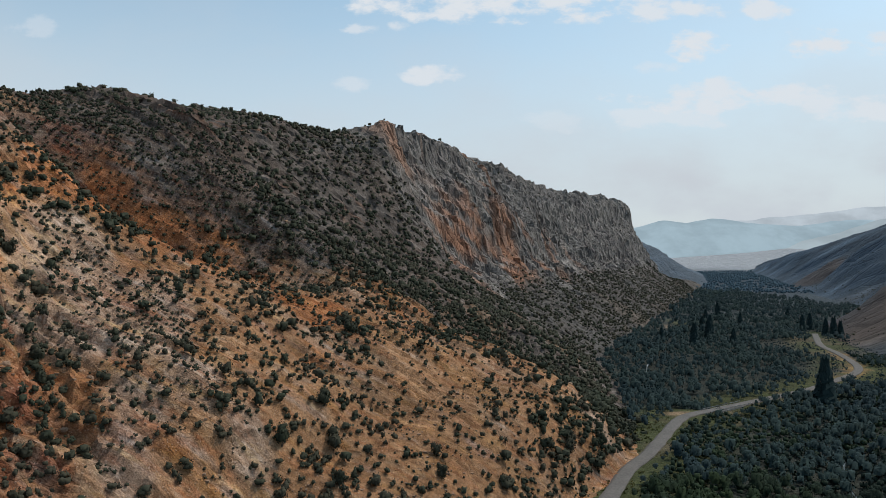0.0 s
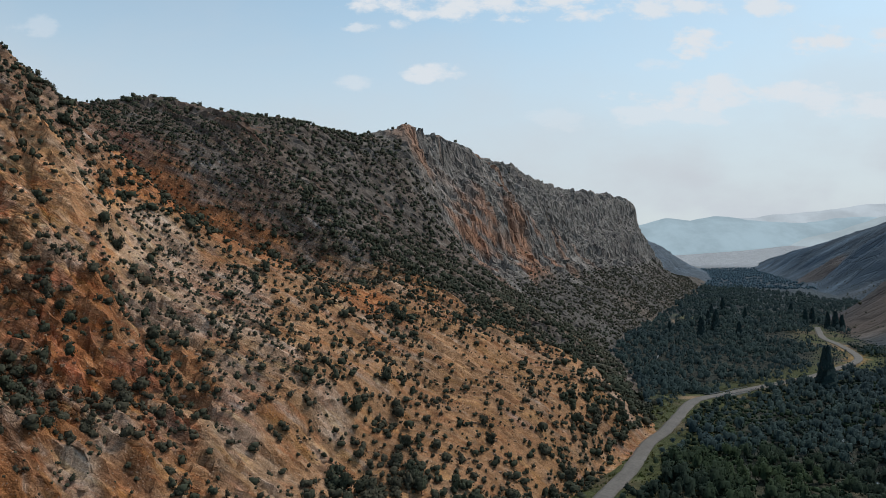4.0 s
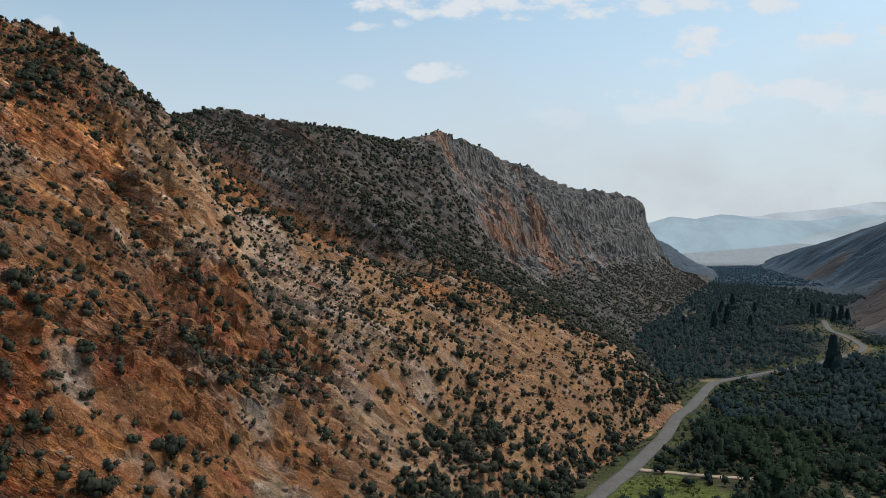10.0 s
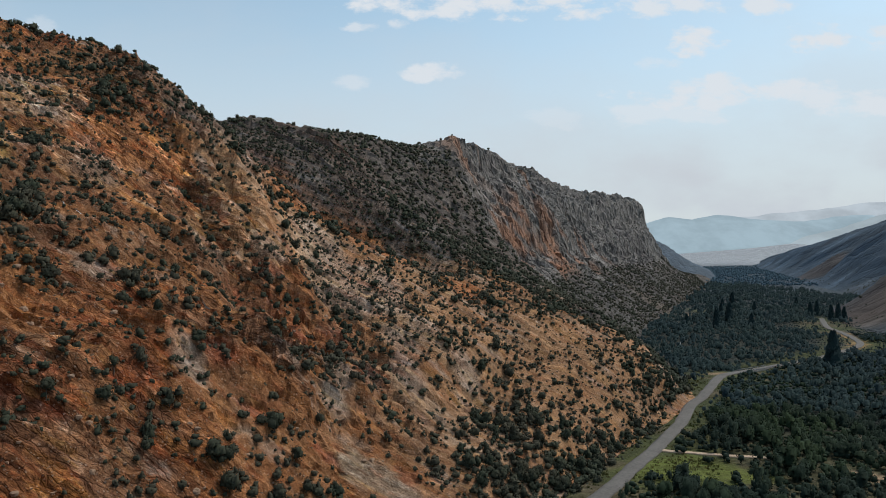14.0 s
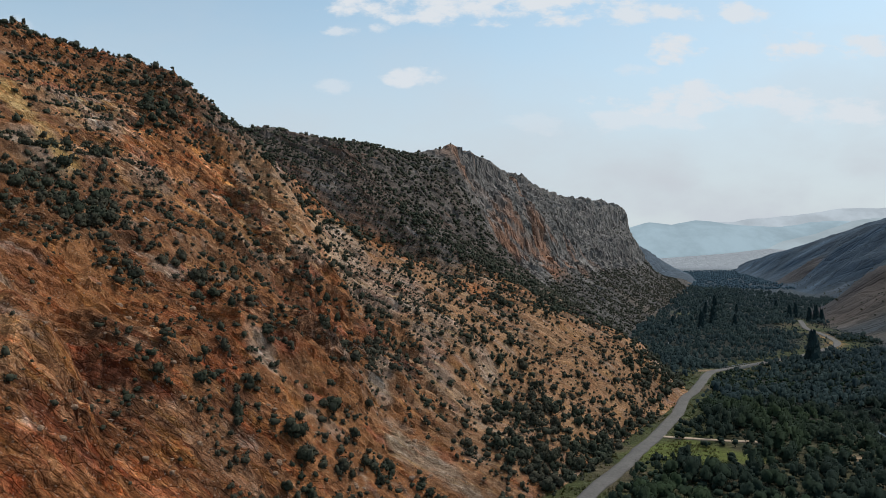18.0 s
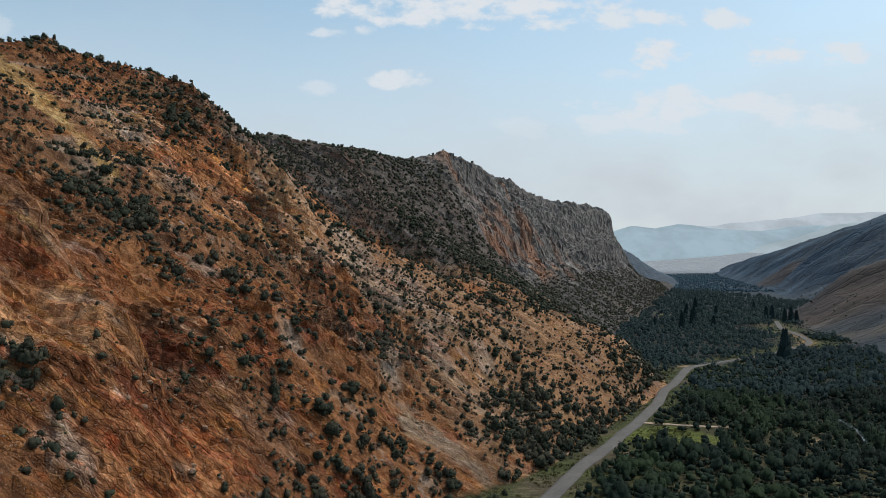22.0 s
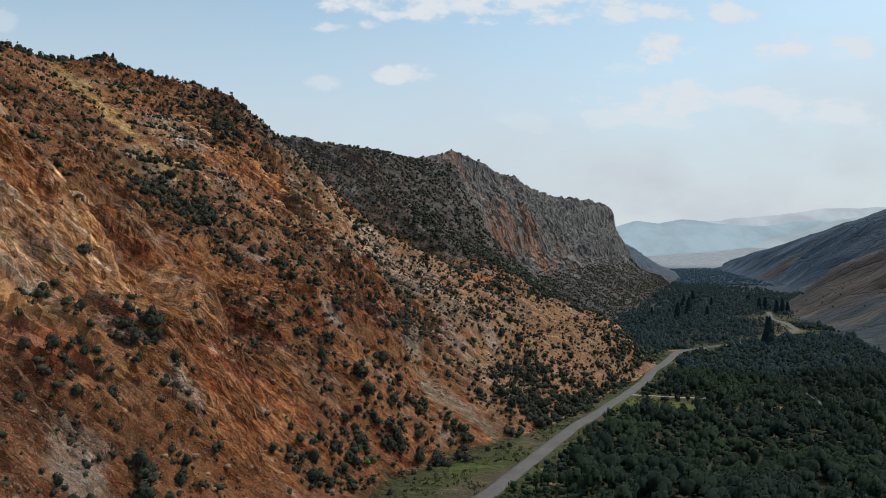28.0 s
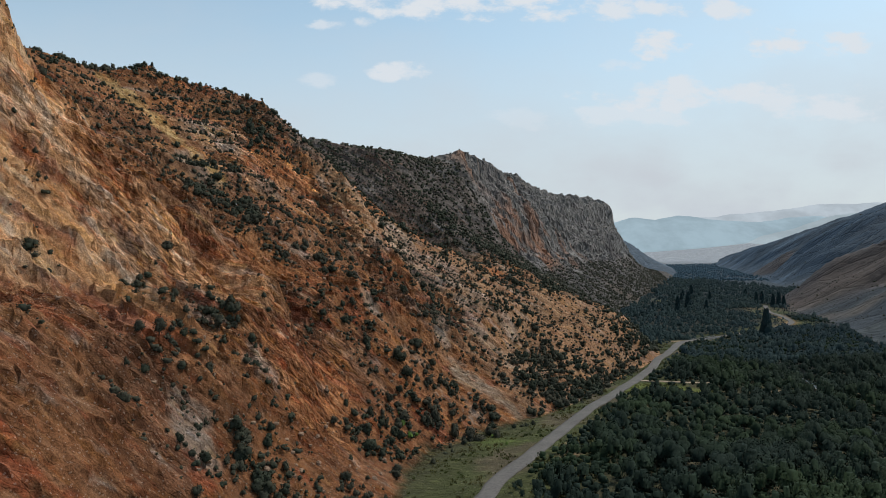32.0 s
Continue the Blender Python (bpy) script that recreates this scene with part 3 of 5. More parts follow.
JUNIPER = leaf_material("juniper_foliage", (0.034, 0.042, 0.029, 1), (0.046, 0.053, 0.034, 1), (0.058, 0.054, 0.038, 1), 0.06)
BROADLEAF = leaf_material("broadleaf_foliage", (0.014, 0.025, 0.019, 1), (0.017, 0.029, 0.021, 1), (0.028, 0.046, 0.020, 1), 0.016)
# foliage farther up the valley, haze blue mixed into its green
FAR_LEAF = leaf_material("hazed_valley_foliage", (0.019, 0.036, 0.041, 1), (0.022, 0.040, 0.043, 1), (0.026, 0.045, 0.042, 1), 0.01)
CONIFER = leaf_material("conifer_needles", (0.019, 0.036, 0.038, 1), (0.024, 0.042, 0.042, 1), (0.022, 0.040, 0.040, 1))
# farthest woods: leaf colour mostly replaced by painted haze blue
DISTANT_LEAF = leaf_material("haze_blue_foliage", (0.050, 0.092, 0.122, 1), (0.056, 0.098, 0.126, 1), (0.052, 0.095, 0.124, 1), 0.004)
GRASS = leaf_material("grass_blades", (0.05, 0.07, 0.018, 1), (0.10, 0.12, 0.035, 1), (0.17, 0.135, 0.055, 1))


def plain(name, colour, rough, scale=2.0, vary=0.5, depth=0.05, metal=0.0):
    m, n = material(name)
    pos = n.add("ShaderNodeNewGeometry").outputs["Position"]
    f = n.noise(pos, scale, 6.0, 0.65)
    g = n.noise(pos, scale * 0.1, 4.0, 0.6)
    lo, hi = tuple(c * (1 - vary) for c in colour), tuple(min(c * (1 + vary), 1) for c in colour)
    col = n.mix(n.ramp(n.math("ADD", n.math("MULTIPLY", f, 0.6), n.math("MULTIPLY", g, 0.4)), 0.3, 0.7), lo, hi)
    finish(n, col, rough, f, depth, 0.3, Metallic=metal)
    return m


ROADBED = plain("worn_grey_asphalt", (0.118, 0.108, 0.098), 0.9, 1.2, 0.28, 0.03)
TRACK = plain("pale_dirt_track", (0.42, 0.31, 0.22), 0.95, 1.0, 0.3, 0.06)
BARK = plain("grey_brown_bark", (0.11, 0.085, 0.065), 0.9, 3.0, 0.4, 0.05)
STEEL = plain("galvanised_steel", (0.30, 0.31, 0.32), 0.5, 2.0, 0.2, 0.01, 0.8)
CONCRETE = plain("weathered_concrete", (0.26, 0.25, 0.23), 0.9, 1.5, 0.25, 0.03)
water_mat, n = material("river_water")
finish(n, (0.035, 0.045, 0.04, 1), 0.08, n.noise(n.add("ShaderNodeNewGeometry").outputs["Position"], 1.2, 3.0), 0.06, 0.5)
stone_mat, n = material("loose_stone")
geo = n.add("ShaderNodeNewGeometry")
f = n.noise(geo.outputs["Position"], 2.0, 5.0, 0.65)
tone = n.math("ADD", n.math("MULTIPLY", geo.outputs["Random Per Island"], 0.6), n.math("MULTIPLY", n.add("ShaderNodeObjectInfo").outputs["Random"], 0.4))
finish(n, n.mix(f, n.mix(tone, (0.12, 0.085, 0.065), (0.26, 0.15, 0.09)), n.mix(tone, (0.24, 0.18, 0.14), (0.36, 0.25, 0.17))), 0.95, f, 0.2, 0.2)


# ---- ground colours ----
def blend(a, b, f):
    return a * (1 - f)[:, None] + np.asarray(b)[None] * f[:, None] if np.ndim(b) == 1 else a * (1 - f)[:, None] + b * f[:, None]


TAN, PALE, ORANGE, RED = (0.44, 0.265, 0.145), (0.50, 0.38, 0.27), (0.46, 0.205, 0.085), (0.42, 0.12, 0.055)
BROWN, OCHRE, WHITISH, RUST = (0.22, 0.115, 0.07), (0.46, 0.29, 0.12), (0.53, 0.435, 0.36), (0.38, 0.13, 0.06)
# where the colours of the slope lie: x, y and reach
TAN_SPOTS = [(-4, 208, 30), (6, 191, 26), (-28, 174, 28), (30, 226, 22), (-1, 171, 20), (-131, 150, 20), (-168, 155, 14), (-128, 157, 16),
             (-167, 147, 14), (-60, 200, 18), (-190, 145, 24), (-205, 156, 16), (-168, 130, 16), (-136, 162, 18), (-152, 169, 18)]
SUNLIT_SPOTS = [(-177, -6, 26), (-193, -2, 30), (-146, 14, 8), (-154, 22, 8), (-196, -28, 22), (-166, 6, 18), (-205, 20, 18), (-184, 30, 10)]          # bare rock of the southern face, sunlight painted into its colour
ORANGE_SPOTS = [(-142, 288, 18), (-121, 285, 20), (-98, 276, 20), (-75, 272, 18), (-84, 228, 20), (-172, 150, 18), (-158, 167, 18), (-116, 75, 12), (-150, 34, 16), (-184, 7, 14), (-136, 78, 14),
                (-46, 236, 18), (-120, 215, 16), (-95, 131, 12), (-92, 120, 9), (-104, 148, 9), (-122, 24, 14), (-128, 5, 12), (-150, 60, 14), (-100, 60, 10)]
WHITE_SPOTS = [(-86, 171, 18), (-97, 183, 16), (-80, 190, 12), (58, 252, 10), (-84, 102, 6), (-112, 72, 6), (-96, 98, 5), (-154, -5, 7), (-144, -45, 6), (-192, 115, 13), (-104, 192, 12), (-68, 152, 9),
               (-96, 160, 10), (-74, 180, 9), (-66, 139, 8), (-77, 127, 6), (-59, 164, 8), (-45, 160, 6), (-84, 116, 7), (-147, -40, 5), (-138, -10, 5), (-112, 152, 8), (-190, 148, 12), (-203, 155, 12), (-167, 134, 12)]
RED_SPOTS = [(-86, 142, 8), (-101, 140, 6), (-108, 134, 7), (-90, 135, 6), (-77, 122, 5), (-120, 64, 9), (-160, 49, 8), (-126, 75, 10), (-172, 145, 8), (-75, 128, 7), (-129, 74, 7), (-118, 68, 7), (-119, 57, 7), (-134, 68, 7), (-87, 145, 7), (-102, 137, 7)]
BROWN_SPOTS = [(-118, 130, 14), (-114, 91, 13), (-134, 38, 15), (-155, -48, 18), (-173, -37, 13), (-140, 84, 13), (-156, 89, 15), (-107, 81, 9), (-98, 112, 12)]
RUST_SPOTS = [(-165, 300, 14), (-146, 306, 12), (-215, 205, 14), (-250, 190, 14)]
SCREE = [(-76, 92), (-68, 91), (-58, 88), (-53, 86)]                  # a fan of pale rubble at the foot
BORDER = [(-345, 312), (-188, 305), (-142, 299), (-105, 294), (-73, 290), (-50, 293), (-20, 298), (10, 302), (40, 296), (70, 288), (120, 300)]   # where the grey ridge begins


CLUMPS = [(-181, 96, 9), (-158, 74, 8), (-148, 74, 7), (-132, 43, 10), (-115, 48, 9), (-27, 120, 7), (-19, 132, 7), (7, 166, 6), (-170, -16, 9), (-156, -33, 9),
          (-131, -31, 7), (-105, 30, 8), (-34, 109, 8), (-46, 103, 7), (-80, 76, 7),
          (-138, 43, 7), (-150, -6, 7), (-183, -35, 7), (-170, -16, 7), (-163, -17, 7), (-156, -32, 7), (-153, -26, 7), (-166, -74, 7), (-161, -70, 7), (-156, -60, 7), (-160, -73, 7), (-156, -69, 7), (-162, -83, 7), (-135, -36, 7), (-129, -28, 7), (-112, 14, 7), (-113, -13, 7), (-102, 39, 7), (-179, 96, 7), (-158, 75, 7), (-185, 123, 7)]                  # thick groups of junipers


def spots(some, x, y, wob):
    """How far each place lies within patches with ragged edges."""
    f = np.zeros(len(x))
    for px, py, r in some:
        f = np.maximum(f, 1 - step(np.hypot(x - px, y - py) / r + wob, 0.45, 1.05))
    return f


def beyond(x, y):
    """Metres past the line where the grey ridge begins."""
    return y - np.interp(x, *zip(*BORDER))


def west_colour(x, y, z, d, arc):
    bed_a, bed_b = 0.6 * arc - 0.8 * z, 0.8 * arc + 0.6 * z
    warp = 7 * fbm(x, y, 22, 3, 60)
    bed_a, bed_b = bed_a + warp, bed_b + 0.6 * warp
    n1, n2 = fbm(bed_a, bed_b * 2.2, 34, 5, 61, 0.62), fbm(bed_a, bed_b * 2.6, 22, 5, 62, 0.62)
    n3, n4, n5 = fbm(x, y, 70, 4, 63), fbm(bed_a, bed_b * 2.4, 24, 5, 64, 0.62), fbm(x, y, 24, 4, 65)
    n7, streak = fbm(bed_a, bed_b * 2.8, 11, 4, 69, 0.6), fbm(bed_a, bed_b * 4.5, 10, 3, 66)
    wob = 0.42 * n5 + 0.3 * n7 + 0.2 * streak
    south = 1 - step(arc + 30 * n3 + 14 * n5, 318, 372)
    c = np.tile(np.array(TAN), (len(x), 1))
    c = blend(c, OCHRE, 0.35 * step(n1, 0.0, 0.4))
    c = blend(c, (0.56, 0.42, 0.29), 0.8 * step(n4 + 0.5 * streak, 0.12, 0.42) * (1 - south))
    c = blend(c, (0.40, 0.19, 0.092), south * (0.75 + 0.25 * n5))
    c = blend(c, ORANGE, step(n2 + 0.25 * south - 0.1, 0.0, 0.38) * 0.75)
    c = blend(c, BROWN, step(n4 + 0.3 * streak + 0.1 * south, 0.2, 0.5) * (0.35 + 0.3 * south))
    c = blend(c, PALE, step(0.4 * streak - n1, 0.22, 0.55) * 0.5)
    c = blend(c, (0.27, 0.205, 0.17), step(d + 12 * n5, 118, 165) * step(arc, 290, 350) * (0.45 + 0.35 * step(n5, -0.2, 0.3)))
    c = blend(c, (0.30, 0.13, 0.06), (1 - step(arc + 30 * n5, 280, 320)) * (1 - step(d + 14 * n5, 24, 42)) * 0.65)
    c = blend(c, TAN, spots(TAN_SPOTS, x, y, wob) * 0.85)
    # light orange rock raised by painted sunlight, with paler streaks
    c = blend(c, (0.98, 0.55, 0.27), spots(SUNLIT_SPOTS, x, y, wob) * (0.8 + 0.5 * n7))
    c = blend(c, (0.90, 0.66, 0.46), spots(SUNLIT_SPOTS, x, y, wob) * step(streak + 0.6 * n7, 0.1, 0.45) * 0.7)
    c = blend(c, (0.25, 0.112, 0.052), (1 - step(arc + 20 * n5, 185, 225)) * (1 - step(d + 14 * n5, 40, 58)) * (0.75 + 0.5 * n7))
    c = blend(c, ORANGE, spots(ORANGE_SPOTS, x, y, wob) * 0.85)
    c = blend(c, BROWN, spots(BROWN_SPOTS, x, y, wob) * 0.5)
    c = blend(c, RUST, spots(RUST_SPOTS, x, y, wob) * 0.8)
    c = blend(c, WHITISH, np.maximum(spots(WHITE_SPOTS, x, y, wob), 0.85 * step(n7 + 0.3 * n2 + 0.1 * step(d, 25, 50) * (1 - step(arc, 430, 470)), 0.36 - 0.10 * step(arc, 325, 350) * (1 - step(arc, 420, 450)), 0.58)) * (0.66 + 0.3 * streak))
    c = blend(c, RED, np.maximum(spots(RED_SPOTS, x, y, wob) * (0.25 + 0.6 * step(streak + n7, -0.15, 0.35)), 0.75 * (0.35 + 0.65 * south) * step(n4 * -1 + 0.5 * n7, 0.34, 0.52)) * 0.85)
    c = blend(c, (0.48, 0.37, 0.27), (1 - step(np.abs(along(SCREE, x, y)[0]) + 5 * n5 + 2 * streak, 2.5, 6)) * 0.9)
    strip = np.abs(along([(-264, 162), (-244, 151), (-231, 142), (-219, 136), (-200, 124), (-184, 112)], x, y)[0])
    c = blend(c, (0.56, 0.37, 0.16), (1 - step(strip + 4 * n5 + 2 * streak, 2.5, 6.0)) * 0.9)
    c = c * (1 + 0.22 * (1 - step(np.hypot(x + 188, y - 145) + 14 * n5, 22, 52)))[:, None]
    c = c * (1 + 0.25 * (1 - step(np.hypot(x - -136, y - 162) + 14 * n5, 14, 36)))[:, None]
    c = c * (1 + 0.13 * step(d, 75, 105) * step(arc, 270, 300) * (1 - step(arc, 400, 430)))[:, None]
    # the ridge behind: dull brown and grey earth with paler outcrops
    c = c * (1 - 0.16 * step(n5 + 0.6 * n7, -0.25, 0.35) * (1 - south))[:, None]
    hill = step(beyond(x, y) + 9 * n5 + 6 * n7, -6, 7)
    grey = np.tile(np.array((0.215, 0.165, 0.135)), (len(x), 1))
    grey = blend(grey, (0.212, 0.182, 0.16), step(n5, -0.15, 0.3) * 0.8)
    grey = blend(grey, (0.40, 0.35, 0.31), step(n7, 0.16, 0.42) * 0.6)
    grey = blend(grey, (0.31, 0.15, 0.085), step(n2, 0.2, 0.5) * 0.6 * (1 - step(y, 400, 480)))
    grey = blend(grey, (0.38, 0.25, 0.15), step(-n3 - n5, 0.1, 0.5) * (1 - step(d, 70, 110)) * 0.7)
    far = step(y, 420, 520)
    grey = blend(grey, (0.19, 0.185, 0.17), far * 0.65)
    c = blend(c, grey, hill)
    edge = 6.5 * step(y, 70, 120)
    c = blend(c, (0.085, 0.088, 0.04), 1 - step(d + edge + 4 * n5 + 3 * streak, -1.5, 3.5))
    cliff = step(arc + 30 * n5, 735, 800) * step(d + 25 * n5, 62, 85)
    face = np.tile(np.array((0.205, 0.187, 0.168)), (len(x), 1))
    face = blend(face, (0.138, 0.122, 0.113), step(fbm(arc, d * 0.25, 22, 4, 71), 0.0, 0.4) * 0.7)
    rust = step(1.3 * fbm(arc, d * 0.5, 34, 5, 72) + 0.6 * (1 - step(np.abs(arc - 850), 35, 150)) - 0.3, 0.02, 0.42) * (1 - step(d + 14 * n5, 112, 145)) * (1 - step(arc, 1000, 1250))
    rust = rust * step(fbm(x + z, y + 1.7 * z, 16, 4, 74) + 0.25, -0.05, 0.3)
    face = blend(face, (0.36, 0.17, 0.095), rust * 0.8)
    face = blend(face, (0.34, 0.18, 0.11), step(fbm(arc, d * 0.3, 26, 3, 73), 0.25, 0.55) * (1 - step(arc, 1050, 1350)) * 0.65)
    rock = np.clip((0.25 + 0.75 * south) * (0.55 + 1.2 * fbm(x, y, 26, 3, 28)) + 0.3 * spots(BROWN_SPOTS, x, y, wob) - 0.5 * spots(TAN_SPOTS, x, y, wob) * (1 - south), 0, 1) * (1 - 0.6 * hill)
    c = c * (0.66 - 0.07 * south - 0.16 * hill)[:, None] * (1 + (1 - hill)[:, None] * np.array((0.05, -0.03, -0.08)) + (south * (1 - hill))[:, None] * np.array((-0.03, 0.03, 0.03)))
    return np.c_[blend(c, face * 1.02, cliff), np.maximum(rock, cliff)]


def east_colour(x, y, z, d, arc):
    # blue-grey base already carries haze; the brown spots are bare earth
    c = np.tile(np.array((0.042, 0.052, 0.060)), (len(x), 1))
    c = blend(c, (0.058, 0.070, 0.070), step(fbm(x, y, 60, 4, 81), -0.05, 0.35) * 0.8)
    c = blend(c, (0.098, 0.088, 0.074), step(fbm(arc, d, 150, 3, 82), 0.15, 0.4) * (1 - step(d, 60, 130)) * 0.9)
    c = blend(c, (0.098, 0.074, 0.062), (1 - step(np.hypot((x - 905) / 75, (y - 1660) / 110), 0.5, 1.1)) * 0.7)
    c = blend(c, (0.085, 0.066, 0.056), (1 - step(np.hypot((x - 440) / 110, (y - 640) / 150) + 0.5 * fbm(x, y, 70, 3, 84), 0.5, 1.1)) * 0.75)
    # haze painted into the colour, bluer with distance
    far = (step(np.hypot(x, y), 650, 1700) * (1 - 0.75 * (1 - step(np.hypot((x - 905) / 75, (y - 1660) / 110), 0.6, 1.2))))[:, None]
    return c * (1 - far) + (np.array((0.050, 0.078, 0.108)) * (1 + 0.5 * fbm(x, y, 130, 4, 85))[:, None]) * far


def hazed_ridge_colour(x, y, z, d, arc):
    # flat blue-grey: haze over the ridge put into its colour
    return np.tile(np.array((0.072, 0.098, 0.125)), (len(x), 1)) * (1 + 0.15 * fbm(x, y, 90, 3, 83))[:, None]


def floor_colour(x, y, z):
    road = along(ROAD, x, y)[0]
    n1, n2 = fbm(x, y, 30, 4, 91), fbm(x, y, 9, 3, 92)
    c = np.tile(np.array((0.085, 0.085, 0.045)), (len(x), 1))
    c = blend(c, (0.040, 0.050, 0.042), step(y, 150, 230))
    c = blend(c, (0.17, 0.145, 0.095), step(n1 + 0.4 * n2, 0.1, 0.5) * (0.7 - 0.62 * step(y, 150, 230)))
    near = 1 - step(np.abs(road), 12, 34)
    c = blend(c, (0.085, 0.102, 0.036), near * 0.85)
    c = blend(c, (0.15, 0.12, 0.08), step(n1 + 0.5 * n2 + 0.15 * near * (road > 0), 0.15, 0.5) * near * 0.7)
    meadow = 1 - step(np.hypot((x - 31) / 1.3, y - 141) + 7 * n2 + 5 * n1, 11, 22)
    c = blend(c, (0.15, 0.185, 0.04), meadow * 0.85)
    c = c * 0.72
    for px, py, r in ((88, 141, 6), (113, 331, 6), (-42, 36, 4), (-38, 46, 3), (250, 400, 16), (330, 520, 40), (265, 455, 12), (255, 770, 8)):
        c = blend(c, (0.30, 0.22, 0.14) if r < 10 else (0.056, 0.060, 0.050), 1 - step(np.hypot(x - px, y - py) + 4 * n2, r * 0.6, r))
    c = blend(c, (0.24, 0.16, 0.068), (1 - step(np.abs(road) + 6 * n2, 3.5, 7)) * step(y, 400, 440) * (1 - step(y, 520, 570)) * 0.8)
    c = blend(c, (0.11, 0.12, 0.045), 1 - step(np.hypot((x - 297) / 3, y - 825) + 4 * n2, 7, 14))
    c = blend(c, (0.075, 0.10, 0.026), (1 - step(np.hypot((x + 64) / 12, (y - 50) / 9) + 0.4 * n2, 0.5, 1.0)) * 0.8)
    # distance haze in the ground colour: blue first, pale on the far plain
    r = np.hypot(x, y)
    blue_haze = step(r, 600, 1500)[:, None]
    c = c * (1 - blue_haze) + np.array((0.05, 0.07, 0.085)) * blue_haze
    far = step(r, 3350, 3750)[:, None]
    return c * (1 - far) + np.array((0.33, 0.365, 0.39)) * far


# ---- the ground ----
def spaced(lo, a, b, hi, fine, n):
    """Even steps from a to b, widening ones out to lo and hi."""
    k = np.linspace(0, 1, n) ** 2.2
    return np.r_[a - (a - lo) * k[:0:-1], np.arange(a, b, fine), b + (hi - b) * k]


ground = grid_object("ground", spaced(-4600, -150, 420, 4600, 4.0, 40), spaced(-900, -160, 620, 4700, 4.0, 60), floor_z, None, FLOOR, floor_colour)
tagged(ground, "grassy valley floor with dry earth patches beside the road", "ground", kind="structure")
near_slope = grid_object("hillside", np.arange(-345, 112, 0.95), np.arange(104, 331, 0.95), west, lambda x, y, z, d, arc: (d > -8) & (d < 264), SOIL, west_colour, 0.45, False)
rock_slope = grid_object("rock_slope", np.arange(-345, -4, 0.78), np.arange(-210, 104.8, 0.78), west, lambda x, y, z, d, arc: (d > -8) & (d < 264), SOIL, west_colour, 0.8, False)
tagged(rock_slope, "rugged orange and red rock slope with loose ledges", "hillside", kind="structure")
tagged(near_slope, "steep orange and tan rocky hillside above the road", "hillside", kind="structure")
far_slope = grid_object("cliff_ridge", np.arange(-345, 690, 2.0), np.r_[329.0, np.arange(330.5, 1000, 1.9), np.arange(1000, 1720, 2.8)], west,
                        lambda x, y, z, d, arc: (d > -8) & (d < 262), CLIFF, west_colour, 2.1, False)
tagged(far_slope, "grey and rust limestone cliff ridge with scree below", "cliff", kind="structure")
low_ridge = grid_object("low_ridge", np.arange(150, 1500, 14.0), np.arange(1700, 3600, 14.0), west, lambda x, y, z, d, arc: (d > -20) & (d < 300), DISTANT, hazed_ridge_colour)
tagged(low_ridge, "low hazy hill at the end of the cliffs", "hill", kind="structure")
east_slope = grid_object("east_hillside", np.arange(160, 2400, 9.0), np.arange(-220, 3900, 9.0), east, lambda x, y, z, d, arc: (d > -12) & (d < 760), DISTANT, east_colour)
tagged(east_slope, "dry brown hillside across the valley, tinted blue for haze", "hillside", kind="structure")


def ridge(name, y0, x0, x1, tops, tone, label, seed):
    """A far range of hills: a long mound with a given skyline. Its haze is a painted glow."""
    m, nn = material(name + "_earth")
    p = nn.add("ShaderNodeNewGeometry").outputs["Position"]
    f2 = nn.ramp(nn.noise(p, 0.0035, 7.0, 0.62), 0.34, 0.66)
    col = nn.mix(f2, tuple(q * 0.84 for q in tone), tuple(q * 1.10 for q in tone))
    # haze tone given off as emission over a nearly black base
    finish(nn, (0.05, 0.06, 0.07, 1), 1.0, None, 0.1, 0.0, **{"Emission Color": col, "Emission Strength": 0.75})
    xs, ys = np.linspace(x0, x1, 160), np.linspace(-1, 1, 24)

    def shape(x, y):
        t = (y - y0) / 420
        top = np.interp(x, *zip(*tops)) + 7 * fbm(x, x * 0, 260, 4, seed) + 5 * fbm(x, y, 120, 3, seed + 1)
        return top * np.clip(1 - np.abs(t) ** 1.5, 0, 1) + 10 * fbm(x, y, 200, 3, seed + 2) * (1 - np.abs(t)) - 4
    ob = grid_object(name, xs, y0 + 420 * ys, shape, None, m)
    return tagged(ob, label, "backdrop", kind="structure")


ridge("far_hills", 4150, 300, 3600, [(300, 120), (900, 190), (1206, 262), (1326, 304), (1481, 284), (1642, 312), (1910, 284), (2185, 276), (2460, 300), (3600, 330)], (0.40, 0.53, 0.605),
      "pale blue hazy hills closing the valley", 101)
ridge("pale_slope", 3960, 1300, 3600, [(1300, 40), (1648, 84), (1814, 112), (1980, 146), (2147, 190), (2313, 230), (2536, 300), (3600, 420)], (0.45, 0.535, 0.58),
      "dry slope pale with haze beyond the valley plain", 109)
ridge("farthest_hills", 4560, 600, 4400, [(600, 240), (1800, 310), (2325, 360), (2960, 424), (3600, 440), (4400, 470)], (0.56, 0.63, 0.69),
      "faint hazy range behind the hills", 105)


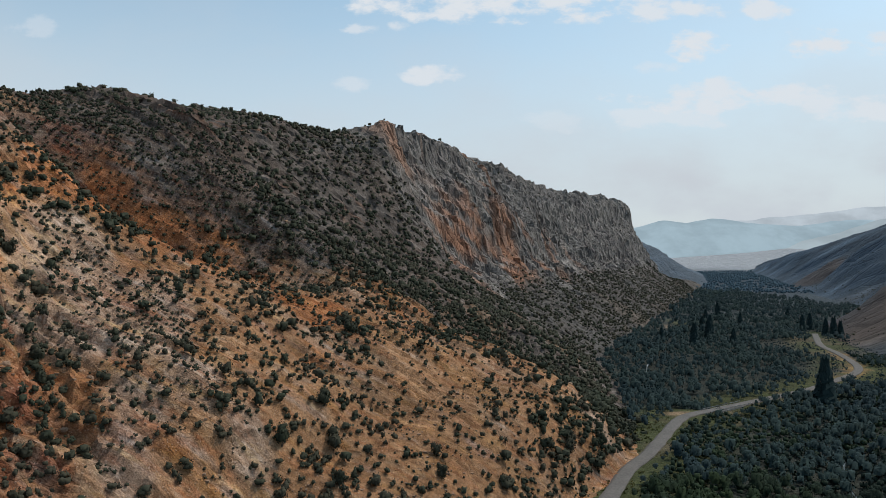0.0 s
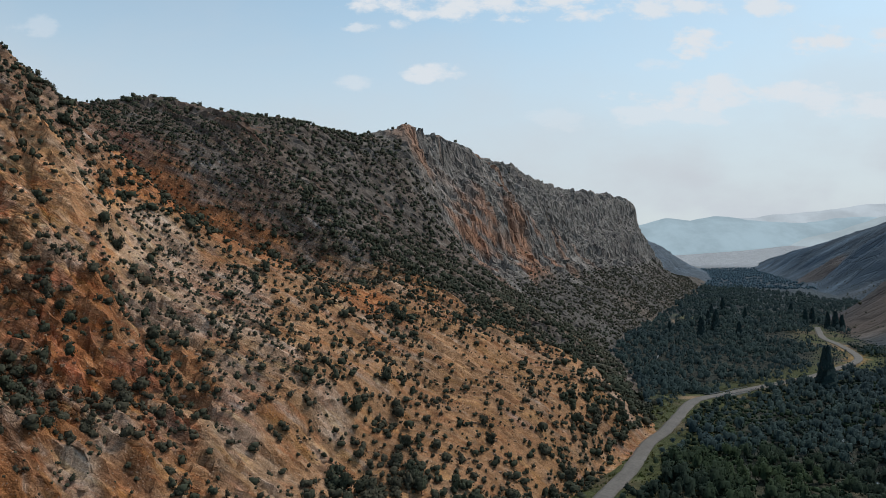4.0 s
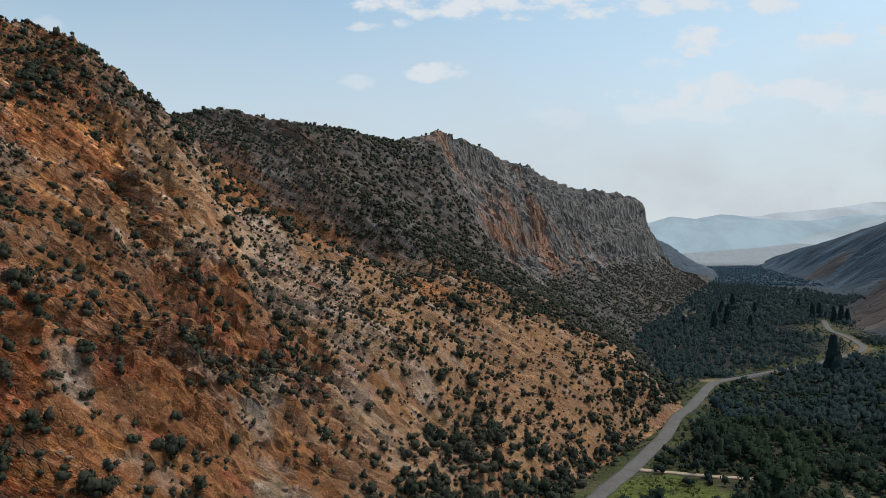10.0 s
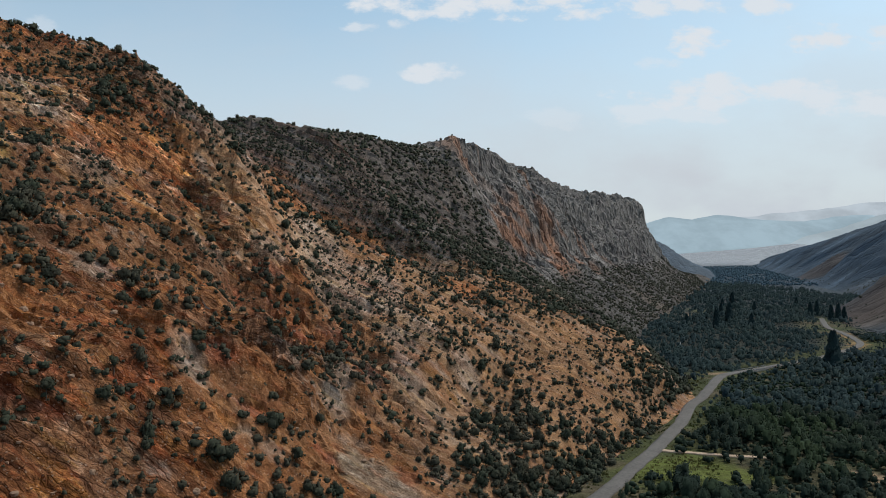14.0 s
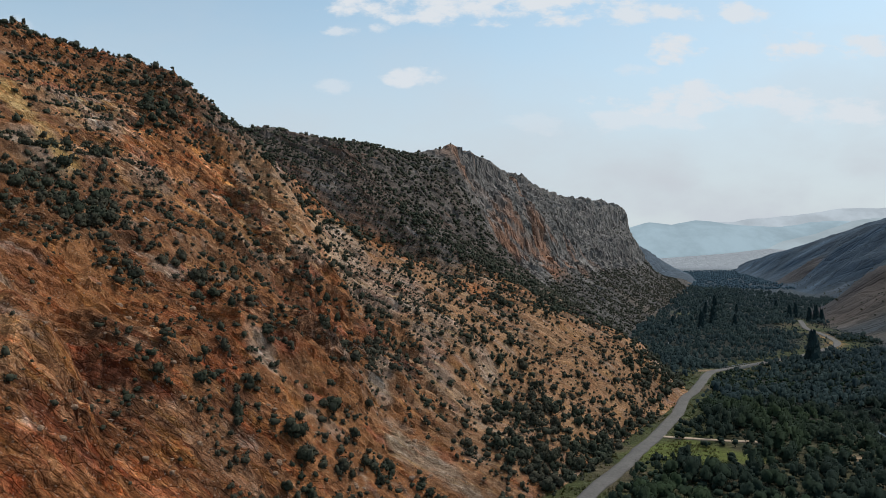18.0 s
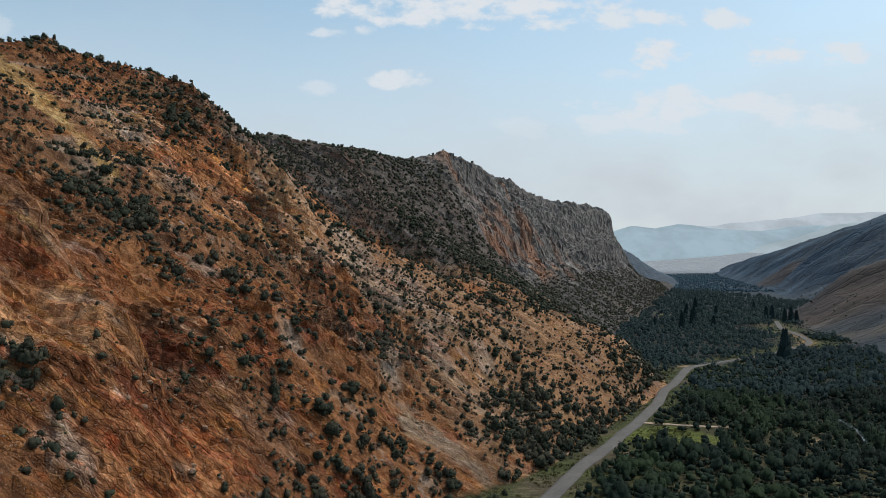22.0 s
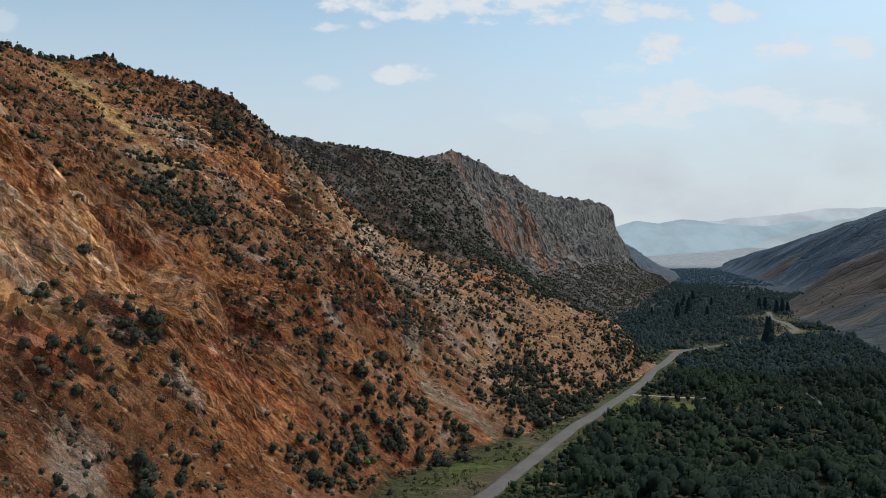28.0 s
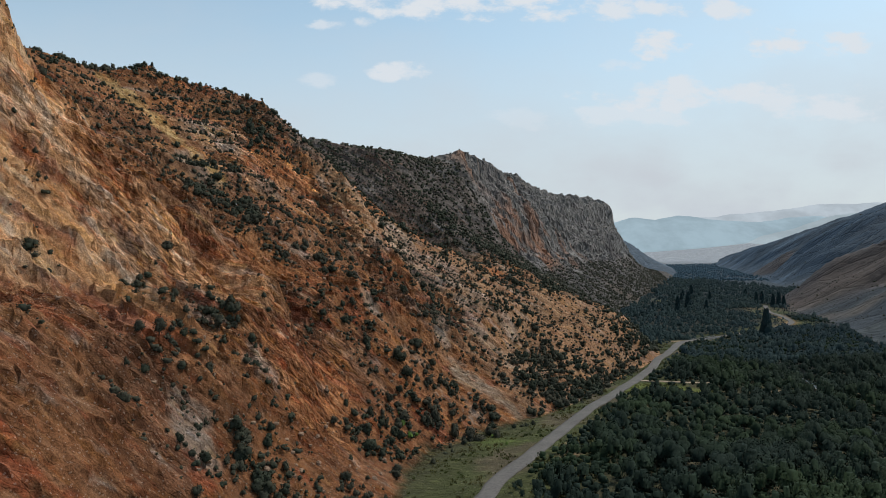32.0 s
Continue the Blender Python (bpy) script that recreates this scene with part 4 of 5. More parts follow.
def ribbon(name, line, half, height, mat, label, thick=0.35, edge=0.4):
    """A strip along a line, with worn uneven edges and real thickness."""
    t = np.gradient(line, axis=0)
    t /= np.hypot(*t.T)[:, None]
    nrm = np.stack([-t[:, 1], t[:, 0]], 1)
    s = np.arange(len(line)) * 1.0
    cols = []
    for k, q in enumerate((-1.0, -0.98, -0.6, -0.2, 0.2, 0.6, 0.98, 1.0)):
        off = half * q + edge * (fbm(s, s * 0 + k, 3.5, 3, 200 + int(q > 0)) if abs(q) > 0.9 else 0)
        xy = line + nrm * np.reshape(off, (-1, 1))
        z = height + 0.06 * (1 - q * q) - (thick if abs(q) == 1.0 else 0)
        cols.append(np.c_[xy, np.full(len(line), z)])
    v = np.stack(cols, 1)
    i = np.arange(v.shape[0] * 8).reshape(-1, 8)
    q4 = np.stack([i[:-1, :-1], i[:-1, 1:], i[1:, 1:], i[1:, :-1]], -1).reshape(-1, 4)
    ob = sheet(name, v.reshape(-1, 3), q4, mat)
    return tagged(ob, label, name.replace("_", " "), kind="structure")


road = ribbon("road", ROAD_LINE, 2.75, 0.16, ROADBED, "worn grey country road along the foot of the slope")
ribbon("dirt_track", curve_points([(28, 166), (40, 162.5), (54, 158.5), (70, 156)], 1.0), 1.3, 0.12, TRACK, "pale dirt track leaving the road into a meadow")
ribbon("river", RIVER_LINE, 0.95, -3.3, water_mat, "narrow river winding through the trees", 0.5, 1.6)


def box(x0, x1, y0, y1, z0, z1):
    v = np.array([(a, b, c) for c in (z0, z1) for a, b in ((x0, y0), (x1, y0), (x1, y1), (x0, y1))], float)
    return v, np.array([[3, 2, 1, 0], [4, 5, 6, 7], [0, 1, 5, 4], [1, 2, 6, 5], [2, 3, 7, 6], [3, 0, 4, 7]])


def child(name, shape, mat, parent, label=""):
    ob = sheet(name, *shape, mat, smooth=False)
    ob.parent = parent
    return tagged(ob, label)


# ---- the road bridge over the river ----
bridge = tagged(new("road_bridge"), "low concrete road bridge with steel rails over the river", "bridge")
bridge.matrix_basis = pose(141.5, 340.7, 0, 0, 0, 36)
child("deck", box(-10, 10, -3.2, 3.2, -0.6, 0.1), CONCRETE, bridge)
for sx in (-9, 9):
    child("abutment", box(sx - 1.2, sx + 1.2, -3.4, 3.4, -4.6, -0.6), CONCRETE, bridge)
child("pier", box(-0.5, 0.5, -2.8, 2.8, -4.8, -0.6), CONCRETE, bridge)
for sy in (-3.05, 3.05):
    for k in range(13):
        child("rail_post", box(-17.4 + 2.9 * k - 0.09, -17.4 + 2.9 * k + 0.09, sy - 0.09, sy + 0.09, -0.6, 1.05), STEEL, bridge)
    child("guard_rail", box(-18, 18, sy - 0.05, sy + 0.05, 0.66, 0.96), STEEL, bridge)


# ---- plants ----
def cube_ball(cuts, rng, rough):
    """A lumpy ball of quads, radius about 1."""
    vs, fs = {}, []
    for ax in range(3):
        for sg in (-1, 1):
            for i in range(cuts):
                for j in range(cuts):
                    quad = []
                    for a, b in ((i, j), (i + 1, j), (i + 1, j + 1), (i, j + 1)):
                        p = [0, 0, 0]
                        p[ax], p[(ax + 1) % 3], p[(ax + 2) % 3] = sg, 2 * a / cuts - 1, 2 * b / cuts - 1
                        quad.append(vs.setdefault(tuple(round(c, 4) for c in p), len(vs)))
                    fs.append(quad if sg > 0 else quad[::-1])
    v = np.array(list(vs))
    v /= np.linalg.norm(v, axis=1)[:, None]
    return v * (1 + rough * (rng.random(len(v)) - 0.5))[:, None], np.array(fs)


def foliage(seed, lumps, leaves, leaf, wide, tall, low=0.05, core=0.9, cuts=2, spread=0.55, soft=0.5, taper=0.15):
    """A crown of small leaf clumps round rounded lumps. Stands on z = 0, about `tall` high and `wide` across.
    Returns points, faces and soft outward normals."""
    rng = np.random.default_rng(seed)
    vv, ff, nn, base = [], [], [], 0
    cent = rng.normal(size=(lumps, 3)) * np.array((1, 1, 0.85))
    cent /= np.linalg.norm(cent, axis=1)[:, None]
    cent *= (rng.random(lumps) ** 0.5 * spread)[:, None]
    rad = (0.38 + 0.24 * rng.random(lumps)) * (1.0 if lumps < 6 else 0.85)
    if lumps == 1:
        cent, rad = cent * 0.1, rad * 0 + 0.85
    else:
        cent[0], rad[0] = (0, 0, -0.15), 0.62
    size = np.array([wide / 2, wide / 2 * (0.85 + 0.3 * rng.random()), tall / 2 * (1 - low)])
    for c, r in zip(cent, rad):
        b, f = cube_ball(cuts, rng, 0.5)
        vv.append((c + b * r * core) * size)
        nn.append(b + 0.7 * (c + b * r) + (0, 0, soft))
        ff.append(f + base)
        base += len(b)
        d = rng.normal(size=(leaves, 3))
        d /= np.linalg.norm(d, axis=1)[:, None]
        at = c + d * (r * (0.8 + 0.55 * rng.random(leaves) ** 1.5))[:, None]
        a = np.cross(d, rng.normal(size=(leaves, 3)))
        a /= np.linalg.norm(a, axis=1)[:, None] + 1e-9
        b2 = np.cross(d, a) + d * rng.normal(size=(leaves, 1)) * 0.45
        s = leaf * (0.6 + 0.8 * rng.random((leaves, 1)))
        q = np.stack([at - a * s - b2 * s * 0.6, at + a * s * 0.7 - b2 * s, at + a * s + b2 * s * 0.7, at - a * s * 0.6 + b2 * s], 1)
        vv.append(q.reshape(-1, 3) * size)
        nn.append(np.repeat(d + 0.7 * at + (0, 0, soft) + 0.3 * rng.normal(size=(leaves, 3)), 4, 0))
        ff.append(np.arange(leaves * 4).reshape(-1, 4) + base)
        base += leaves * 4
    v, nrm = np.concatenate(vv), np.concatenate(nn) / size
    v[:, :2] *= (1 - taper * np.clip(v[:, 2:] / size[2], -1, 1))
    v[:, 2] += tall / 2 * (1 + low)
    v[:, 2] = np.maximum(v[:, 2], low * tall)
    return v, np.concatenate(ff), nrm / (np.linalg.norm(nrm, axis=1)[:, None] + 1e-9)


def needle_tree(seed, tall, wide, tiers):
    """A spruce: drooping rings of boughs round a stem."""
    rng = np.random.default_rng(seed)
    vv, k = [], 0
    for i in range(tiers):
        f = i / (tiers - 1)
        z, r = tall * (0.07 + 0.92 * f), wide / 2 * (1 - f) ** 0.85 * (0.85 + 0.3 * rng.random()) + 0.12
        n = max(4, int(11 * (1 - f) + 4))
        for j in range(n):
            a = 2 * math.pi * (j + rng.random() * 0.7) / n
            rr = r * (0.65 + 0.5 * rng.random())
            w2, droop = rr * 0.34 + 0.1, rr * (0.25 + 0.25 * rng.random())
            ca, sa = math.cos(a), math.sin(a)
            vv += [(0.1 * ca, 0.1 * sa, z + 0.25), (rr * 0.6 * ca - w2 * sa, rr * 0.6 * sa + w2 * ca, z - droop * 0.5),
                   (rr * ca, rr * sa, z - droop), (rr * 0.6 * ca + w2 * sa, rr * 0.6 * sa - w2 * ca, z - droop * 0.6 - 0.15)]
    v = np.array(vv)
    return v, np.arange(len(v)).reshape(-1, 4)


def stem(tall, r, seed, limbs=3):
    """A tapered trunk with a few limbs."""
    rng = np.random.default_rng(seed)
    vv, ff = [], []
    ways = [((0, 0, -0.6), (rng.normal() * 0.06 * tall, rng.normal() * 0.06 * tall, tall), r)]
    for i in range(limbs):
        a, h = 2 * math.pi * (i + rng.random()) / limbs, tall * (0.4 + 0.3 * rng.random())
        ways.append(((0, 0, h), (math.cos(a) * tall * 0.35, math.sin(a) * tall * 0.35, h + tall * 0.35), r * 0.5))
    for a, b, rad in ways:
        a, b = np.array(a), np.array(b)
        n0 = len(vv)
        for f in (0, 0.5, 1):
            for k in range(6):
                q = k * math.pi / 3
                vv.append(a + (b - a) * f + rad * (1 - 0.7 * f) * np.array((math.cos(q), math.sin(q), 0)))
        for lv in range(2):
            for k in range(6):
                ff.append([n0 + lv * 6 + k, n0 + lv * 6 + (k + 1) % 6, n0 + lv * 6 + 6 + (k + 1) % 6, n0 + lv * 6 + 6 + k])
    return np.array(vv), np.array(ff)


def part(name, shape, mat, parent, label=""):
    ob = sheet(name, *shape[:2], mat, normals=shape[2] if len(shape) > 2 else None)
    ob.parent = parent
    return tagged(ob, label)


def plant(kind, label, category, group, crown, mat, trunk, seed):
    """A plant as one thing: an Empty at its base with a trunk and a crown."""
    ob = tagged(new(kind), label, category, group)
    part("trunk", stem(*trunk, seed), BARK, ob)
    part("crown", crown, mat, ob)
    return ob


def strew(name, shapes, places, turns, sizes, mat, label, category, smooth=True):
    """Many plants or stones joined into one mesh."""
    if not len(places):
        return None
    vv, ff, nn, base = [], [], [], 0
    pick = np.arange(len(places)) % len(shapes)
    for k, (v, f, *soft) in enumerate(shapes):
        m = pick == k
        p, t, s = places[m], turns[m], sizes[m]
        c, sn = np.cos(t)[:, None], np.sin(t)[:, None]
        x = (v[None, :, 0] * c - v[None, :, 1] * sn) * s[:, None]
        y = (v[None, :, 0] * sn + v[None, :, 1] * c) * s[:, None]
        z = v[None, :, 2] * s[:, None] * (0.85 + 0.3 * ((t * 7.3) % 1))[:, None]
        q = np.stack([x, y, z], -1) + p[:, None]
        vv.append(q.reshape(-1, 3))
        ff.append((f[None] + (np.arange(len(p)) * len(v))[:, None, None]).reshape(-1, 4) + base)
        base += len(p) * len(v)
        if soft:
            g = soft[0]
            nn.append(np.stack([g[None, :, 0] * c - g[None, :, 1] * sn, g[None, :, 0] * sn + g[None, :, 1] * c, g[None, :, 2] + 0 * c], -1).reshape(-1, 3))
    ob = sheet(name, np.concatenate(vv), np.concatenate(ff), mat, smooth=smooth, normals=np.concatenate(nn) if nn else None)
    return tagged(ob, label, category, kind="stuff")


def scatter(rng, n, box):
    return rng.uniform(box[0], box[1], n), rng.uniform(box[2], box[3], n)


SHRUBS = [foliage(300 + k, 9, 50, 0.062, 0.95 + 0.12 * (k % 3), 1.05 + 0.2 * (k % 2), core=0.84, spread=0.5, taper=0.25, cuts=1) for k in range(6)]
MID_SHRUBS = [foliage(310 + k, 4, 11, 0.13, 0.95 + 0.12 * (k % 3), 1.0 + 0.25 * (k % 2), cuts=1) for k in range(6)]
LOW_SHRUBS = [foliage(330 + k, 2, 7, 0.18, 0.95 + 0.12 * (k % 3), 1.0 + 0.25 * (k % 2), cuts=1) for k in range(6)]
FAR_SHRUBS = [foliage(320 + k, 1, 8, 0.2, 1.1, 1.0 + 0.15 * (k % 2), cuts=1) for k in range(6)]
TREES = [foliage(340 + k, 14, 64, 0.040, 0.92 + 0.12 * (k % 3), 1.35 + 0.2 * (k % 2), 0.08, core=0.72, soft=2.6, cuts=2, taper=0.28) for k in range(6)]
MID_TREES = [foliage(350 + k, 9, 40, 0.048, 0.95 + 0.12 * (k % 3), 1.35 + 0.25 * (k % 2), 0.05, core=0.74, cuts=1, soft=2.6, taper=0.28) for k in range(6)]
FAR_TREES = [foliage(360 + k, 3, 17, 0.095, 1.15, 1.3 + 0.22 * (k % 3), 0.06, core=0.85, cuts=1, soft=2.6) for k in range(6)]
SPRUCES = [needle_tree(380 + k, 1.0, (0.38, 0.30, 0.34)[k], 22) for k in range(3)]



def in_view(x, y):
    """Leaves out what lies behind the ground that is ever seen."""
    return (x > -115 - 0.68 * (y + 200)) & (x < np.maximum(-70 + 0.72 * (y + 200), 25 + 0.67 * y)) & (y > -60)


rng = np.random.default_rng(7)
# junipers of the near slope
x, y = scatter(rng, 92000, (-330, 105, -190, 330))
z, d, arc = west(x, y)
zx, zy = west(x + 1.5, y)[0], west(x, y + 1.5)[0]
steep = np.hypot(zx - z, zy - z) / 1.5
past, wob = beyond(x, y), 0.4 * fbm(x, y, 12, 2, 402)
pale_zone = spots(WHITE_SPOTS, x, y, wob)
den = 0.42 + 0.10 * step(arc, 280, 300) * (1 - step(arc, 400, 440)) + 0.30 * fbm(x, y, 45, 3, 401) + 0.45 * fbm(x, y, 13, 2, 404)
den = den + 0.15 * step(d, 105, 165) * step(arc, 285, 330) + 0.75 * pale_zone 
den = den + 0.25 * step(x, -75, -40) * step(past, -55, -25) * (1 - step(x, 10, 40)) + 0.7 * np.exp(-((past - 9) / 13) ** 2) + 0.45 * step(past, -4, 10) + 0.15 * (1 - step(d, 3, 14)) * step(arc, 330, 370)
den = den - 0.08 * spots(TAN_SPOTS, x, y, wob) - 0.12 * spots(ORANGE_SPOTS, x, y, wob) - 1.0 * (1 - step(np.abs(along(SCREE, x, y)[0]), 5, 8))
den = den - 0.5 * (1 - step(np.abs(along([(-264, 162), (-231, 142), (-200, 124), (-184, 112)], x, y)[0]), 3, 6))
southern = 1 - step(arc, 262, 300)
group_zone = spots(CLUMPS, x, y, wob)
den = den - 0.22 * (1 - step(np.hypot(x + 188, y - 145), 20, 48)) - 0.1 * step(steep, 1.6, 2.8) - 0.24 * southern * step(d, 34, 52) * (1 - step(d, 95, 125)) - 0.2 * southern * (1 - step(d, 95, 125)) + (0.75 - 0.15 * southern) * group_zone - 0.10 * step(arc, 288, 310) * (1 - step(arc, 370, 400)) * (1 - step(d, 110, 150))
size = np.exp(rng.normal(0.46, 0.46, len(x))) * (1 + 0.3 * fbm(x, y, 30, 2, 403)) * (1 - 0.28 * pale_zone) * (1 + 0.25 * step(past, -8, 6)) * (1 - 0.22 * southern + 0.3 * southern * group_zone)
size = np.clip(size * np.where((1 - step(d, 4, 30)) * 0.5 > rng.random(len(x)), 1.6, 1.0), 0.55, np.where((d > 165) & (y > 230), 2.2, 5.6))
ok = (rng.random(len(x)) < den) & (d > -9) & (along(ROAD, x, y)[0] > 6) & ((d > 1.5 - 6.5 * step(y, 70, 120)) | (rng.random(len(x)) < 0.2)) & (d < 261) & in_view(x, y)
x, y, z, size, arc, d = (q[ok] for q in (x, y, z, size, arc, d))
turn = rng.uniform(0, 6.28, len(x))
big = np.argsort(-(size - 0.012 * np.hypot(x + 60, y + 60)))[:300]
one = np.zeros(len(x), bool)
one[big] = True
NEAR_SHRUBS = [plant("juniper_shrub", lab, "shrub", "junipers on the hillside", sh, JUNIPER, (0.6, 0.05), 500 + k)
               for k, (sh, lab) in enumerate(zip(SHRUBS, ("dark green bushy juniper on the rocky slope", "rounded dark juniper shrub on dry earth",
                                                        "broad dark green juniper among stones", "dense juniper bush rooted in orange earth",
                                                        "ragged dark juniper on the steep slope", "low spreading juniper on bare ground")))]
for n_, i in enumerate(np.flatnonzero(one)):
    m = Matrix.Translation((x[i], y[i], z[i] - 0.16 * size[i])) @ Matrix.Rotation(turn[i], 4, "Z") @ Matrix.Scale(size[i], 4)
    if n_ < 6:
        NEAR_SHRUBS[n_].matrix_basis = m
    else:
        src = NEAR_SHRUBS[n_ % 6]
        keep_scale = src.scale.copy()
        src.scale = (1, 1, 1)
        copy_thing(src, m)
        src.scale = keep_scale
mid = ~one & (size > 1.35)
tiny = ~one & (size <= 1.35)
strew("low_scrub", FAR_SHRUBS, np.stack([x, y, z - 0.12 * size], 1)[tiny], turn[tiny], size[tiny], JUNIPER, "small dark bushes dotted over the slope", "shrubs")
near = np.hypot(x + 60, y + 40) < 215
strew("slope_shrubs", MID_SHRUBS, np.stack([x, y, z - 0.16 * size], 1)[mid & near], turn[mid & near], size[mid & near], JUNIPER, "scattered dark junipers over the slope", "shrubs")
strew("upper_shrubs", LOW_SHRUBS, np.stack([x, y, z - 0.16 * size], 1)[mid & ~near], turn[mid & ~near], size[mid & ~near], JUNIPER, "dark junipers on the upper slope", "shrubs")

# the ridge behind and the scree under the cliffs
x, y = scatter(rng, 128000, (-345, 540, 330, 1700))
d0 = along(WEST_FOOT, x, y)[0]
x, y = x[(d0 > 0) & (d0 < 260)], y[(d0 > 0) & (d0 < 260)]
z, d, arc = west(x, y)
den = np.where(arc < 790, 0.74, 0.58) + 0.5 * fbm(x, y, 34, 3, 411)
den = den * np.where((arc > 770) & (d > 78), 0.02, 1.0) * np.where(y > 700, 0.8, 1.0)
ok = rng.random(len(x)) < den
x, y, z, d = x[ok], y[ok], z[ok], d[ok]
size = np.minimum(np.exp(rng.normal(0.92, 0.4, len(x))) * np.where(y < 480, 1.15, 1.0), 3.6)
strew("ridge_shrubs", FAR_SHRUBS, np.stack([x, y, z - 0.2 - 0.35 * size * step(d, 195, 225)], 1), rng.uniform(0, 6.28, len(x)), size, JUNIPER, "dark junipers over the grey ridge", "shrubs")

# trees of the valley floor
x, y = scatter(rng, 58000, (-110, 620, -190, 1500))
west_d, _ = along(WEST_FOOT, x, y)
east_d, _ = along(EAST_FOOT, x, y)
road_d = along(ROAD, x, y)[0]
river_d = np.abs(along(RIVER, x, y)[0])
open_water = np.min([np.hypot(x - a, y - b) for a, b in ((130, 411), (124, 372), (149, 255), (133, 212), (128, 180))], 0) < 15
gap = np.hypot((x - 31) / 1.3, y - 141) + 9 * fbm(x, y, 16, 3, 428) < 15
gap |= np.hypot(x - 88, y - 141) < 7
gap |= (np.hypot(x - 40, y - 162) < 6) | (np.hypot(x - 55, y - 158) < 6)
gap |= (np.hypot((x - 270) / 1.0, (y - 440) / 1.0) < 42) | (np.hypot(x - 325, y - 560) < 60) | ((river_d < 1.6) & open_water)
gap |= (np.hypot(x - 255, y - 770) < 14) | (np.hypot((x - 297) / 3, y - 825) + 5 * fbm(x, y, 14, 2, 429) < 10)
open_ = fbm(x, y, 55, 3, 421)
ok = (west_d < -3) & (east_d > 2) & in_view(x, y) & (np.abs(road_d) > 6.0 - 1.0 * step(y, 240, 300) + 13 * (0.5 + fbm(x, y, 18, 2, 423)) * (1 - step(y, 40, 95)) + 3 * fbm(x, y, 14, 2, 424)) & ~gap & (open_ > -0.62) & ((road_d < 0) | (y > 300))
ok &= rng.random(len(x)) < np.where(y > 700, 0.32, np.where(y > 220, 0.8, 0.65))
x, y, west_d, road_d = x[ok], y[ok], west_d[ok], road_d[ok]
z = floor_z(x, y)
size = (4.2 + 2.6 * np.clip(fbm(x, y, 60, 2, 425) + 0.5, 0, 1.2)) * np.exp(rng.normal(0, np.where(y > 240, 0.27, 0.2), len(x))) * (0.5 + 0.5 * step(np.abs(road_d) + 4 * step(y, 240, 300), 6, 20)) * (1.2 - 0.2 * step(np.abs(along(RIVER, x, y)[0]), 3, 10))
turn = rng.uniform(0, 6.28, len(x))
size = np.minimum(size * (1 - 0.36 * step(y, 180, 260)), np.where(y > 240, 6.2, 9.0))
far = y > 225
rank = np.argsort(np.hypot(x - 20, y - 60) + np.where(far, 1e6, 0))[:300]
one = np.zeros(len(x), bool)
one[rank] = True
NEAR_TREES = [plant("valley_tree", lab, "tree", "trees of the valley floor", sh, BROADLEAF, (0.55, 0.035), 520 + k)
              for k, (sh, lab) in enumerate(zip(TREES, ("dark green leafy tree in the river woods", "rounded broadleaf tree on the valley floor",
                                                      "dense green willow beside the river", "bushy green cottonwood in the valley woods",
                                                      "leafy tree standing close among others", "low spreading tree near the road")))]
for n_, i in enumerate(np.flatnonzero(one)):
    m = Matrix.Translation((x[i], y[i], z[i] - 0.1)) @ Matrix.Rotation(turn[i], 4, "Z") @ Matrix.Scale(size[i], 4)
    if n_ < 6:
        NEAR_TREES[n_].matrix_basis = m
    else:
        src = NEAR_TREES[n_ % 6]
        keep_scale = src.scale.copy()
        src.scale = (1, 1, 1)
        copy_thing(src, m)
        src.scale = keep_scale
P3 = np.stack([x, y, z - 0.1], 1)
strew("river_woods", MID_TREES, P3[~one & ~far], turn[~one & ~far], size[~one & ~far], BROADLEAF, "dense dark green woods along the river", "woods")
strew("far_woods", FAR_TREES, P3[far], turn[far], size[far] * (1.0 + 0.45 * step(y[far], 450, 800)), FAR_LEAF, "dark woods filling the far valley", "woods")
# low growth that closes the gaps between the trees
x, y = scatter(rng, 26000, (-60, 330, -60, 520))
road_d = np.abs(along(ROAD, x, y)[0])
ok = (along(WEST_FOOT, x, y)[0] < -14) & (along(EAST_FOOT, x, y)[0] > 0) & in_view(x, y) & (road_d > 7 + 4 * fbm(x, y, 14, 2, 424)) & (along(ROAD, x, y)[0] < 0)
ok &= (np.hypot((x - 31) / 1.3, y - 141) + 9 * fbm(x, y, 16, 3, 428) > 13) & (np.hypot(x - 88, y - 141) > 6) & (np.hypot(x - 40, y - 162) > 5) & (np.hypot(x - 55, y - 158) > 5)
ok &= (np.abs(along(RIVER, x, y)[0]) > 2.2) & (np.hypot(x - 270, y - 440) > 42)
x, y = x[ok][:6500], y[ok][:6500]
strew("riverside_thicket", FAR_SHRUBS, np.stack([x, y, floor_z(x, y) - 0.1], 1), rng.uniform(0, 6.28, len(x)), rng.uniform(1.4, 3.4, len(x)), BROADLEAF,
      "low green thicket between the valley trees", "bushes")

# woods behind, to the south
x, y = scatter(rng, 1200, (-150, 190, -330, -60))
ok = (along(WEST_FOOT, x, y)[0] < -25) & (along(EAST_FOOT, x, y)[0] > 2) & (np.abs(along(ROAD, x, y)[0]) > 14) & (np.abs(along(RIVER, x, y)[0]) > 2) & (fbm(x, y, 55, 3, 421) > -0.3)
x, y = x[ok], y[ok]
strew("south_woods", FAR_TREES, np.stack([x, y, floor_z(x, y) - 0.1], 1), rng.uniform(0, 6.28, len(x)), rng.uniform(4, 6.5, len(x)), BROADLEAF, "green woods along the river to the south", "woods")

# woods at the valley's far end
x, y = scatter(rng, 12000, (250, 1500, 1400, 3250))
